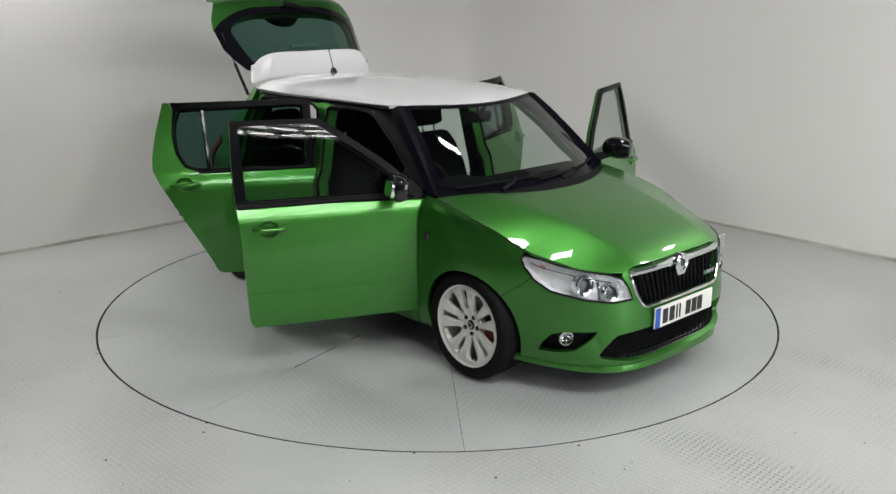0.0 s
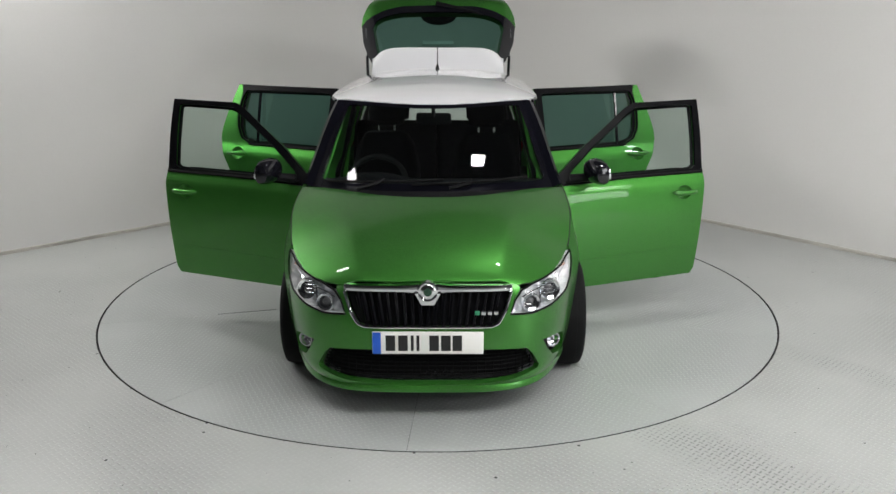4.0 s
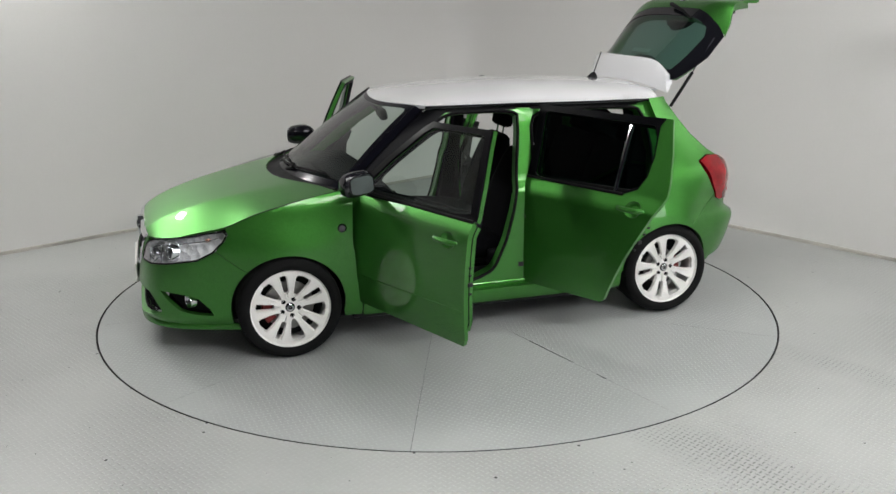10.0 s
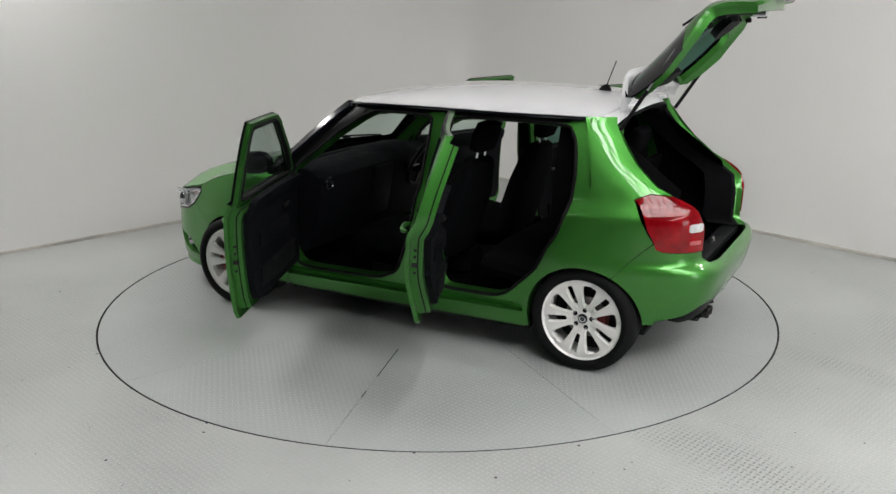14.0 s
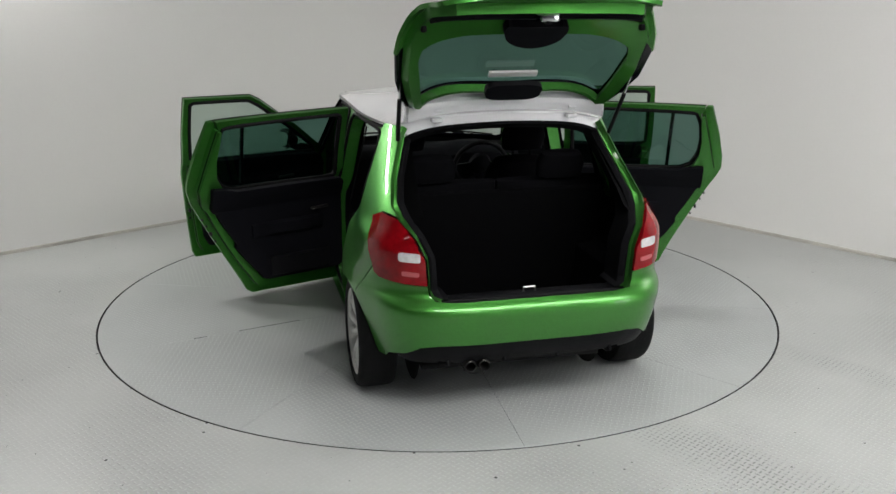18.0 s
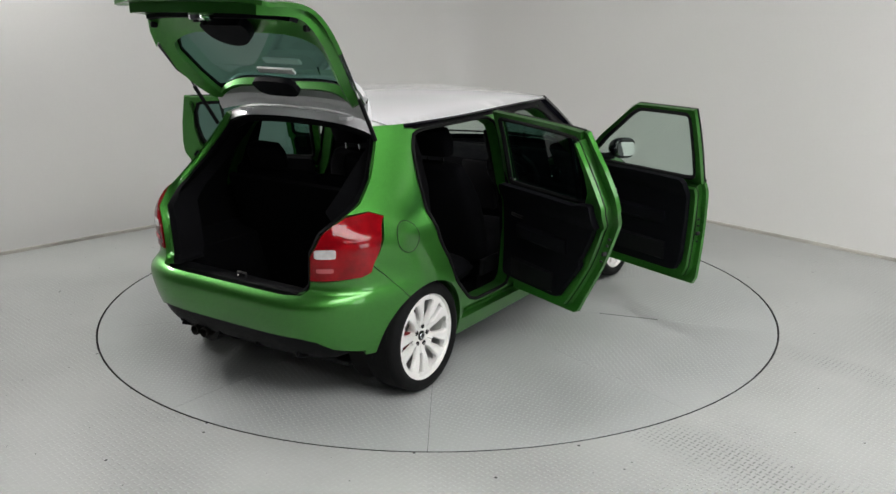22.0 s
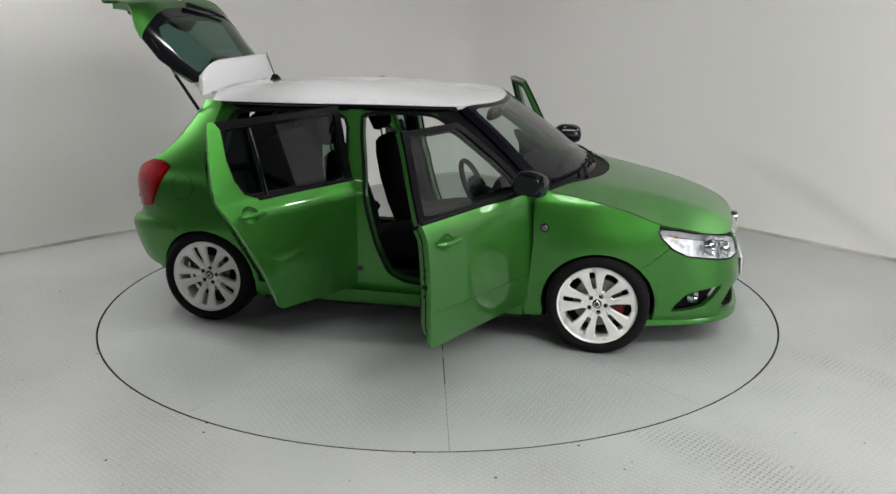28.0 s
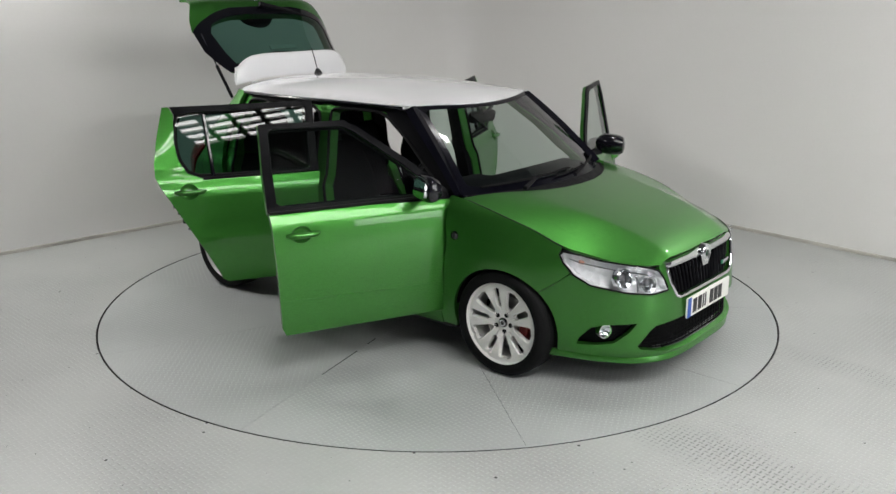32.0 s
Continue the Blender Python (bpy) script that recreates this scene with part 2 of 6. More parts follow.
class Build:
    """Gathers the faces of one mesh."""

    def __init__(self):
        self.v, self.f, self.n, self.m = [], [], [], []

    def add(self, verts, faces, mat=0, normals=None):
        k = len(self.v)
        self.v += [tuple(p) for p in verts]
        for f in faces:
            self.f.append(tuple(i + k for i in f))
            self.m.append(mat)
            self.n.append([normals[i] for i in f] if normals is not None else [(0, 0, 0)] * len(f))
        return self

    def panel(self, loop, fn, su, sv, holes=(), depth=0.012, back=True, mat=0, rim_mat=None, back_mat=None, centre=(0, 0, 0.7), flip=False, hole_rims=True):
        loop = dense(loop, su, sv)
        holes = [dense(h, su, sv) for h in holes]
        rim_mat = mat if rim_mat is None else rim_mat
        back_mat = rim_mat if back_mat is None else back_mat
        L = np.array(loop)
        lo, hi = L.min(0), L.max(0)
        gu, gv = np.arange(lo[0] + su * 0.5, hi[0], su), np.arange(lo[1] + sv * 0.5, hi[1], sv)
        g = np.array([(a, b) for a in gu for b in gv]) if len(gu) and len(gv) else np.zeros((0, 2))
        if len(g):
            keep = inside(loop, g)
            for h in holes:
                keep &= ~inside(h, g)
            g = g[keep]
            rim = np.concatenate([L] + [np.array(h) for h in holes]) / (su, sv)
            g = np.array([p for p in g if np.min(np.sum((rim - p / (su, sv)) ** 2, 1)) > 0.3])
        pts, edges = [], []
        for l in [loop, *holes]:
            k = len(pts)
            pts += l
            edges += [(k + i, k + (i + 1) % len(l)) for i in range(len(l))]
        sc = np.array([1 / su, 1 / sv])
        allp = [Vector(np.array(p) * sc) for p in pts] + [Vector(np.array(p) * sc) for p in g]
        from mathutils.geometry import delaunay_2d_cdt
        ov, _, of, *_ = delaunay_2d_cdt(allp, edges, [], 0, 1e-5)
        uv = [(p[0] * su, p[1] * sv) for p in ov]
        cen = np.array([np.mean([uv[i] for i in f], axis=0) for f in of])
        ok = inside(loop, cen)
        for h in holes:
            ok &= ~inside(h, cen)
        e = 1e-3

        def at(p):
            P = Vector(fn(*p))
            nn = (Vector(fn(p[0] + su * e * 20, p[1])) - Vector(fn(p[0] - su * e * 20, p[1]))).cross(Vector(fn(p[0], p[1] + sv * e * 20)) - Vector(fn(p[0], p[1] - sv * e * 20)))
            nn = nn.normalized() if nn.length > 1e-14 else Vector((0, 0, 0))
            return P, nn
        both = [at(p) for p in uv]
        C = Vector(centre)
        s = 1 if sum(n.dot((P - C).normalized()) for P, n in both) > 0 else -1
        if flip:
            s = -s
        P3, N3 = [b[0] for b in both], [b[1] * s for b in both]
        faces = []
        for f, o in zip(of, ok):
            if not o:
                continue
            a, b, c = (P3[i] for i in f)
            gn = (b - a).cross(c - a)
            faces.append(tuple(f) if gn.dot(N3[f[0]] + N3[f[1]] + N3[f[2]]) > 0 else tuple(reversed(f)))
        self.add(P3, faces, mat, [tuple(n) for n in N3])
        if depth:
            if back:
                self.add([p - n * depth for p, n in zip(P3, N3)], [tuple(reversed(f)) for f in faces], back_mat, [tuple(-n) for n in N3])
            for l in [loop, *(holes if hole_rims else [])]:
                pn = [at(p) for p in l]
                vs = [P for P, _ in pn] + [P - n * s * depth for P, n in pn]
                k = len(l)
                self.add(vs, [(i, (i + 1) % k, k + (i + 1) % k, k + i) for i in range(k)], rim_mat)
        return self

    def loft(self, rings, close=True, caps=True, mat=0):
        k = len(rings[0])
        vs = [p for r in rings for p in r]
        fs = []
        for i in range(len(rings) - 1):
            for j in range(k if close else k - 1):
                a, b = i * k + j, i * k + (j + 1) % k
                fs.append((a, b, b + k, a + k))
        if caps and close:
            fs.append(tuple(reversed(range(k))))
            fs.append(tuple(range((len(rings) - 1) * k, len(rings) * k)))
        return self.add(vs, fs, mat)

    def tube(self, path, r, k=8, mat=0, caps=True, flat=1.0):
        path = [Vector(p) for p in path]
        rings = []
        up = Vector((0, 0, 1))
        for i, p in enumerate(path):
            d = (path[min(i + 1, len(path) - 1)] - path[max(i - 1, 0)]).normalized()
            a = d.cross(up)
            if a.length < 1e-3:
                a = d.cross(Vector((1, 0, 0)))
            a.normalize()
            b = a.cross(d).normalized()
            rr = r[i] if isinstance(r, (list, tuple)) else r
            rings.append([p + a * rr * math.cos(q) + b * rr * flat * math.sin(q) for q in [2 * math.pi * j / k for j in range(k)]])
        return self.loft(rings, True, caps, mat)

    def lathe(self, prof, k=48, axis="y", at=(0, 0, 0), mat=0):
        """prof: (radius, along the axis)."""
        rings = []
        for r, h in prof:
            ring = []
            for j in range(k):
                q = 2 * math.pi * j / k
                c, s = r * math.cos(q), r * math.sin(q)
                p = {"y": (c, h, s), "z": (c, s, h), "x": (h, c, s)}[axis]
                ring.append((p[0] + at[0], p[1] + at[1], p[2] + at[2]))
            rings.append(ring)
        return self.loft(rings, True, False, mat)

    def box(self, c, size, bevel=0.0, m=None, mat=0, seg=2):
        bm = bmesh.new()
        bmesh.ops.create_cube(bm, size=1)
        bmesh.ops.scale(bm, vec=size, verts=bm.verts)
        if bevel:
            bmesh.ops.bevel(bm, geom=bm.edges[:], offset=bevel, segments=seg, profile=0.5, affect="EDGES")
        t = Matrix.Translation(c) @ (m or Matrix())
        bm.verts.index_update()
        self.add([t @ v.co for v in bm.verts], [[v.index for v in f.verts] for f in bm.faces], mat)
        bm.free()
        return self

    def move(self, m):
        self.v = [tuple(m @ Vector(p)) for p in self.v]
        r = m.to_3x3()
        self.n = [[tuple(r @ Vector(n)) for n in ns] for ns in self.n]
        return self

    def obj(self, name, mats, parent=None, angle=38, label=""):
        me = bpy.data.meshes.new(name)
        me.from_pydata(self.v, [], self.f)
        for m in mats if isinstance(mats, (list, tuple)) else [mats]:
            me.materials.append(m)
        me.polygons.foreach_set("material_index", self.m)
        me.polygons.foreach_set("use_smooth", [True] * len(self.f))
        me.update()
        me.set_sharp_from_angle(angle=radians(angle))
        if any(any(x != (0, 0, 0) for x in ns) for ns in self.n):
            me.normals_split_custom_set([n for ns in self.n for n in ns])
        ob = new(name, me)
        if parent:
            ob.parent = parent
        if label:
            tagged(ob, label=label)
        return ob


# ---- room ----
CORNER = Vector((0.278, 4.612, 0))
DL = Vector((-0.731, -0.682, 0)).normalized()  # along the one wall, away from the corner
DR = Vector((0.657, -0.754, 0)).normalized()
HIGH, LONG, SOFT = 5.0, 15.0, 0.45
STUDIO = 8.0  # how far the white walls run from the corner
BOLTS = [(-1.641, -1.529), (-1.14, -1.935), (-0.732, -2.117), (-0.115, -2.246), (0.65, -2.184), (-2.001, -1.04), (-1.13, -2.032), (-1.503, -2.298), (-2.684, 0.12), (2.147, -0.638), (0.246, -2.469)]


def room():
    far = [CORNER + DL * LONG, CORNER + DL * LONG + DR * LONG, CORNER + DR * LONG]
    out_l, out_r = -DR, -DL

    def wall(name, path, label, paint=WALL):
        b = Build()
        ring = []
        for p, n in path:
            ring.append((p, n))
        inner = [[(p.x, p.y, z) for p, n in ring] for z in (-0.05, HIGH)]
        outer = [[(p.x + n.x * 0.2, p.y + n.y * 0.2, z) for p, n in ring] for z in (-0.05, HIGH)]
        k = len(ring)
        vs = inner[0] + inner[1] + outer[0] + outer[1]
        fs = []
        for i in range(k - 1):
            fs += [(i, i + 1, k + i + 1, k + i), (2 * k + i + 1, 2 * k + i, 3 * k + i, 3 * k + i + 1), (k + i, k + i + 1, 3 * k + i + 1, 3 * k + i), (i + 1, i, 2 * k + i, 2 * k + i + 1)]
        fs += [(0, k, 3 * k, 2 * k), (k - 1, 2 * k - 1 + 0, 4 * k - 1, 3 * k - 1)]
        b.add(vs, fs)
        ob = b.obj(name, [paint])
        return tagged(ob, label, "wall", kind="structure")

    # the two walls that the shot shows run into one another in a soft cove
    path = [(CORNER + DL * STUDIO, out_l), (CORNER + DL * SOFT, out_l)]
    a, c = CORNER + DL * SOFT, CORNER + DR * SOFT
    for i in range(1, 12):
        t = i / 12
        p = a * (1 - t) ** 2 + CORNER * 2 * t * (1 - t) + c * t * t
        path.append((p, (out_l * (1 - t) + out_r * t).normalized()))
    path += [(c, out_r), (CORNER + DR * STUDIO, out_r)]
    wall("wall_north", path, "smooth white painted studio wall with a softly rounded corner")
    wall("wall_west", [(far[0], out_l), (CORNER + DL * STUDIO, out_l)], "plain dark grey wall of the hall", FAR_WALL)
    wall("wall_northeast", [(CORNER + DR * STUDIO, out_r), (far[2], out_r)], "plain dark grey wall of the hall", FAR_WALL)
    wall("wall_south", [(far[0], -DL * -1), (far[1], -DL * -1)], "plain dark grey wall of the hall", FAR_WALL)
    wall("wall_east", [(far[1], DR), (far[2], DR)], "plain dark grey wall of the hall", FAR_WALL)
    b = Build()
    q = [CORNER - DL * 0.3 - DR * 0.3, far[0] + DL * 0.3 - DR * 0.3, far[1] + DL * 0.3 + DR * 0.3, far[2] - DL * 0.3 + DR * 0.3]
    vs = [(p.x, p.y, z) for z in (HIGH, HIGH + 0.2) for p in q]
    b.add(vs, [(0, 1, 2, 3), (7, 6, 5, 4), (0, 4, 5, 1), (1, 5, 6, 2), (2, 6, 7, 3), (3, 7, 4, 0)])
    tagged(b.obj("ceiling", [CEILING]), "dark grey sheet roof of the hall", "ceiling", kind="structure")
    # the floor, with a round opening for the turntable
    b = Build()
    k = 128
    r0 = RING + 0.005
    inner = [(r0 * math.cos(2 * math.pi * i / k), r0 * math.sin(2 * math.pi * i / k), 0) for i in range(k)]
    outer = []
    for i in range(k):
        d = Vector((math.cos(2 * math.pi * i / k), math.sin(2 * math.pi * i / k), 0))
        outer.append(d * 22)
    low = [(x, y, -0.12) for x, y, _ in inner]
    fs = [(i, k + i, k + (i + 1) % k, (i + 1) % k) for i in range(k)] + [(i, (i + 1) % k, 2 * k + (i + 1) % k, 2 * k + i) for i in range(k)]
    b.add(inner + [tuple(p) for p in outer] + low, fs[:k], 0)
    b.add(inner + low, [(i, (i + 1) % k, k + (i + 1) % k, k + i) for i in range(k)], 1)
    tagged(b.obj("floor", [TREAD_FLOOR, GAP]), "pale grey painted steel tread plate floor", "floor", kind="structure")
    # beyond the studio an unseen dark slab is added, so that reflections stay dark
    b = Build()
    far_l, far_r = CORNER + DL * STUDIO, CORNER + DR * STUDIO
    ring = [far_l + DR * 0.02, Vector((-3.4, -4.3, 0)), Vector((4.3, -4.3, 0)), far_r + DL * 0.02, far[2], far[1], far[0]]
    k = len(ring)
    b.add([(p.x, p.y, 0.004) for p in ring] + [(p.x, p.y, -0.05) for p in ring], [tuple(range(k))] + [(i, (i + 1) % k, k + (i + 1) % k, k + i) for i in range(k)])
    tagged(b.obj("hall_floor", [CONCRETE]), "unseen dark grey slab over the hall floor", "floor", kind="structure")
    # low sealing strip where the white walls meet the floor
    b = Build()
    rings = []
    for p, n in path:
        rings.append([(p.x - n.x * d, p.y - n.y * d, z) for d, z in ((0.010, 0.0), (0.010, 0.022), (0.004, 0.028), (-0.01, 0.028), (-0.01, 0.0))])
    b.loft(rings)
    tagged(b.obj("baseboard", [STRIP]), "thin dusty beige strip along the foot of the walls", "baseboard", kind="structure")
    # countersunk bolts along the ring, and grit trodden into the floor
    for i, (x, y) in enumerate(BOLTS):
        b = Build()
        b.lathe([(0.001, 0.0012), (0.003, 0.0012), (0.004, 0.0016), (0.006, 0.0010), (0.007, 0.0)], 12, "z", (x, y, 0))
        tagged(b.obj("floor_bolt", [GAP]), "small dark bolt head sunk in the floor", "bolt", "floor bolts")
    rnd = random.Random(5)
    b = Build()
    for i in range(150):
        while True:
            x, y = rnd.uniform(-3.4, 3.4), rnd.uniform(-3.2, 1.5)
            if math.hypot(x, y) > RING + 0.05:
                break
        r = rnd.choice((0.002, 0.0025, 0.003, 0.0045))
        k = 6
        a = rnd.uniform(0, 6)
        st = rnd.uniform(0.5, 2.0)
        ring = [(x + r * st * math.cos(a + j) * rnd.uniform(0.7, 1.2), y + r * math.sin(a + j) * rnd.uniform(0.7, 1.2)) for j in np.linspace(0, 2 * math.pi, k, endpoint=False)]
        b.add([(px, py, 0.0006) for px, py in ring] + [(x, y, 0.002)], [(j, (j + 1) % k, k) for j in range(k)])
    tagged(b.obj("floor_grit", [GAP]), "scattered dark grit on the grey floor", "grit", kind="stuff")
    b = Build()
    b.lathe([(0.001, -0.12), (RING + 0.02, -0.12)], 64, "z")
    tagged(b.obj("turntable_pit", [GAP]), "dark pit under the turntable", "pit", kind="structure")


def turntable():
    """Ten steel sectors on a dark drum."""
    b = Build()
    b.lathe([(0.001, -0.012), (RING - 0.010, -0.012), (RING - 0.010, -0.10), (0.001, -0.10)], 128, "z")
    ob = b.obj("turntable", [GAP])
    tagged(ob, "round grey tread plate turntable set flush in the floor", "turntable")
    made = None
    for i in range(10):
        a = 33 + 36 * i + 18
        if made is None:
            b = Build()
            g = 0.0005
            r = RING - 0.007
            arc = [(r * math.cos(radians(q)), r * math.sin(radians(q))) for q in np.linspace(-17.974, 17.974, 25)]
            tip = (g / math.sin(radians(18)), 0.0)
            loop = [tip] + arc
            k = len(loop)
            inn = [(x * 0.9994, y * 0.9994) for x, y in loop]
            vs = [(x, y, 0.0) for x, y in inn] + [(x, y, -0.002) for x, y in loop] + [(x, y, -0.012) for x, y in loop]
            fs = [(0, i1, i1 + 1) for i1 in range(1, k - 1)]
            fs += [(j + k, (j + 1) % k + k, (j + 1) % k, j) for j in range(k)]
            b.add(vs, fs)
            b.add(vs, [(j + 2 * k, (j + 1) % k + 2 * k, (j + 1) % k + k, j + k) for j in range(k)], 1)
            made = b.obj("plate", [TREAD, GAP], ob)
            p = made
        else:
            p = new("plate", made.data)
            p.parent = ob
        p.matrix_local = pose(0, 0, 0, 0, 0, a)
    # open stretches of the joint across the middle
    for a, r0, r1 in ((105, 1.02, 1.42), (285, 1.12, 1.50), (105, 1.62, 1.70), (285, 0.9, 1.0)):
        b = Build()
        b.box(((r0 + r1) / 2, 0, 0.0004), (r1 - r0, 0.0055, 0.0012))
        p = b.obj("open_joint", [GAP], ob)
        p.matrix_local = pose(0, 0, 0, 0, 0, a)
    return ob


room()
TABLE = turntable()


# ---- the car's shape ----
# x ahead, y to the car's left, z up; the origin lies on the ground midway between the axles
HALF_W = curve([0.14, 0.20, 0.30, 0.45, 0.60, 0.75, 0.84, 0.88, 0.89, 0.935, 0.955, 0.965, 1.02, 1.10, 1.20, 1.30, 1.38, 1.44],
               [0.735, 0.765, 0.793, 0.810, 0.818, 0.817, 0.812, 0.808, 0.8055, 0.782, 0.768, 0.764, 0.752, 0.735, 0.713, 0.690, 0.668, 0.640])
NOSE = curve([0.14, 0.18, 0.22, 0.30, 0.40, 0.50, 0.60, 0.68, 0.72, 0.80, 0.90, 0.97, 1.02, 1.10, 1.20, 1.30, 1.38, 1.45],
             [1.97, 2.025, 2.05, 2.045, 2.045, 2.035, 2.02, 2.00, 1.97, 1.90, 1.82, 1.74, 1.60, 1.34, 1.08, 0.78, 0.56, 0.47])
TAIL = curve([0.14, 0.25, 0.33, 0.42, 0.52, 0.585, 0.615, 0.65, 0.70, 0.80, 0.90, 0.96, 1.03, 1.09, 1.20, 1.30, 1.38, 1.45],
             [1.70, 1.76, 1.825, 1.868, 1.895, 1.90, 1.885, 1.825, 1.812, 1.812, 1.812, 1.80, 1.745, 1.69, 1.59, 1.50, 1.43, 1.37])
NF = curve([0.0, 0.90, 1.0, 1.1, 1.5], [4.0, 4.0, 3.8, 3.6, 3.6])
NR = curve([0.0, 0.55, 0.75, 0.95, 1.05, 1.2, 1.5], [5.6, 5.6, 6.2, 6.6, 5.8, 4.7, 4.5])
IRON = lambda z: 0.006 + 0.016 * math.exp(-((z - 0.92) / 0.05) ** 2) + 0.055 * min(max((z - 0.96) / 0.08, 0), 1)
HALF_W, NR, TAIL = soften(HALF_W, 0.10, 1.50, IRON), soften(NR, 0.0, 1.50, lambda z: 0.09), soften(TAIL, 0.10, 1.50, IRON)
FRONT_AXLE, REAR_AXLE, HUB_Z = 1.2275, -1.2275, 0.298


def skin(q, z, d=0.0):
    """A point of the body's side, round the car by the angle q (0 ahead, pi behind), at the height z, d inside the skin."""
    c, s = math.cos(q), math.sin(q)
    n, a = (NF(z), NOSE(z)) if c > 0 else (NR(z), TAIL(z))
    r = (abs(c) ** n + abs(s) ** n) ** (-1 / n)
    w = HALF_W(z)
    if d:
        a, w = a - d, w - d
    x, y = a * r * c, w * r * s
    cx = FRONT_AXLE if x > 0 else REAR_AXLE
    near = 1 - ((x - cx) / 0.385) ** 2
    if near > 0:
        # the flare round the wheel arch
        far = math.hypot(x - cx, (z - HUB_Z) * 1.05) - 0.335
        y += math.copysign(0.028 * near ** 1.5 * math.exp(-(max(far, 0) / 0.16) ** 2), y) if abs(y) > 0.3 else 0
    return (x, y, z)


def S(x, z):
    """The angle and height of the place on the left side at x."""
    n, a = (NF(z), NOSE(z)) if x > 0 else (NR(z), TAIL(z))
    y = max(1 - min(abs(x) / a, 1) ** n, 0) ** (1 / n)
    return (math.atan2(y, x / a), z)


def F(y, z, rear=False):
    """The same for a place on the front or the rear at y."""
    n = NR(z) if rear else NF(z)
    x = max(1 - min(abs(y) / HALF_W(z), 1) ** n, 0) ** (1 / n)
    q = math.atan2(abs(y) / HALF_W(z), -x if rear else x)
    return (q if y >= 0 else (2 * math.pi - q if rear else -q), z)


def Y(x, z):
    return abs(skin(*S(x, z))[1])


def mirror_loop(loop, rear=False):
    return [((2 * math.pi - q) if rear else -q, z) for q, z in loop]


SU, SV = 0.03, 0.03


def straight(loop, close=True):
    """The loop of side places with its edges straight in x and z."""
    out = []
    n = len(loop)
    for i in range(n if close else n - 1):
        a, b = skin(*loop[i]), skin(*loop[(i + 1) % n])
        k = max(1, int(math.hypot(b[0] - a[0], b[2] - a[2]) / 0.02))
        for j in range(k):
            t = j / k
            out.append(S(a[0] + (b[0] - a[0]) * t, a[2] + (b[2] - a[2]) * t))
    if not close:
        out.append(loop[-1])
    return out


ROOF_E = curve([-1.40, -1.25, -0.6, 0.0, 0.25, 0.38, 0.50], [1.375, 1.385, 1.396, 1.401, 1.399, 1.395, 1.380])
ROOF_C = curve([-1.40, -1.25, -1.04, -0.7, -0.3, 0.0, 0.2, 0.35, 0.45, 0.56], [1.425, 1.452, 1.472, 1.486, 1.486, 1.470, 1.450, 1.427, 1.405, 1.370])
HOOD_E = curve([0.80, 0.95, 1.2, 1.4, 1.56, 1.70, 1.85, 1.95, 2.0], [0.965, 0.945, 0.895, 0.84, 0.775, 0.742, 0.705, 0.688, 0.680])
HOOD_C = curve([0.80, 1.0, 1.15, 1.3, 1.5, 1.7, 1.82, 1.9, 1.96, 2.0, 2.02], [1.01, 0.985, 0.963, 0.937, 0.898, 0.848, 0.808, 0.773, 0.736, 0.700, 0.68])


def hood(x, y):
    e = HOOD_E(x)
    w = max(Y(x, e), 1e-3)
    t = min(abs(y) / w, 1.0)
    c = HOOD_C(x)
    rise = 0.009  # the flat middle lies between two creases that run together towards the grille
    yc = min(0.50 - 0.17 * (x - 1.0), w * 0.86)
    s = (abs(y) - yc) / (w - yc)
    z1 = c - rise * (y / yc) ** 2
    z2 = c - rise - (c - rise - e) * (0.85 * s + 0.15 * s * abs(s))
    d, k = z1 - z2, 0.004
    z = (z1 + z2 - math.sqrt(d * d + k * k)) / 2 + k * 0.2
    return (x, y, z)


def roof(x, y):
    e = ROOF_E(x)
    w = Y(x, e)
    t = min(abs(y) / w, 1.0)
    c = ROOF_C(x)
    return (x, y, c - (c - e) * (0.6 * t ** 2 + 0.4 * t ** 6))


ROOF_FRONT = lambda y: 0.525 - 0.135 * (abs(y) / 0.58) ** 2.2


def screen(u, v):
    """The windscreen: u from -1 to 1 across, v from 0 at its foot to 1 at the roof."""
    yt, yb = 0.545 * u, 0.700 * u
    top = Vector((ROOF_FRONT(yt) - 0.004, yt, roof(ROOF_FRONT(yt), yt)[2] - 0.004))
    foot = Vector((1.135 - 0.24 * abs(u) ** 2.2, yb, 0.962 - 0.018 * u * u))
    p = foot.lerp(top, v)
    p += Vector((0.045, 0, 0.06)) * (v * (1 - v)) * 0.9
    return tuple(p)


def arch(cx, r, a0, a1, k=18):
    return [S(cx + r * math.cos(radians(a0 + (a1 - a0) * i / k)), HUB_Z + r * 0.955 * math.sin(radians(a0 + (a1 - a0) * i / k))) for i in range(k + 1)]


# outlines on the left side
LAMP_TOP = [S(1.565, 0.752), S(1.66, 0.742), F(0.66, 0.724), F(0.58, 0.704), F(0.50, 0.686), F(0.448, 0.664), F(0.416, 0.620), F(0.395, 0.556)]
LAMP_LOW = [F(0.395, 0.556), F(0.50, 0.548), F(0.60, 0.562), S(1.72, 0.592), S(1.63, 0.640), S(1.575, 0.695), S(1.552, 0.735)]
DOOR_F = [S(0.845, 0.935), S(0.842, 0.80), S(0.835, 0.60), S(0.825, 0.45), S(0.80, 0.33), S(0.785, 0.285), S(-0.165, 0.290), S(-0.185, 0.33), S(-0.205, 0.70), S(-0.222, 0.965)]
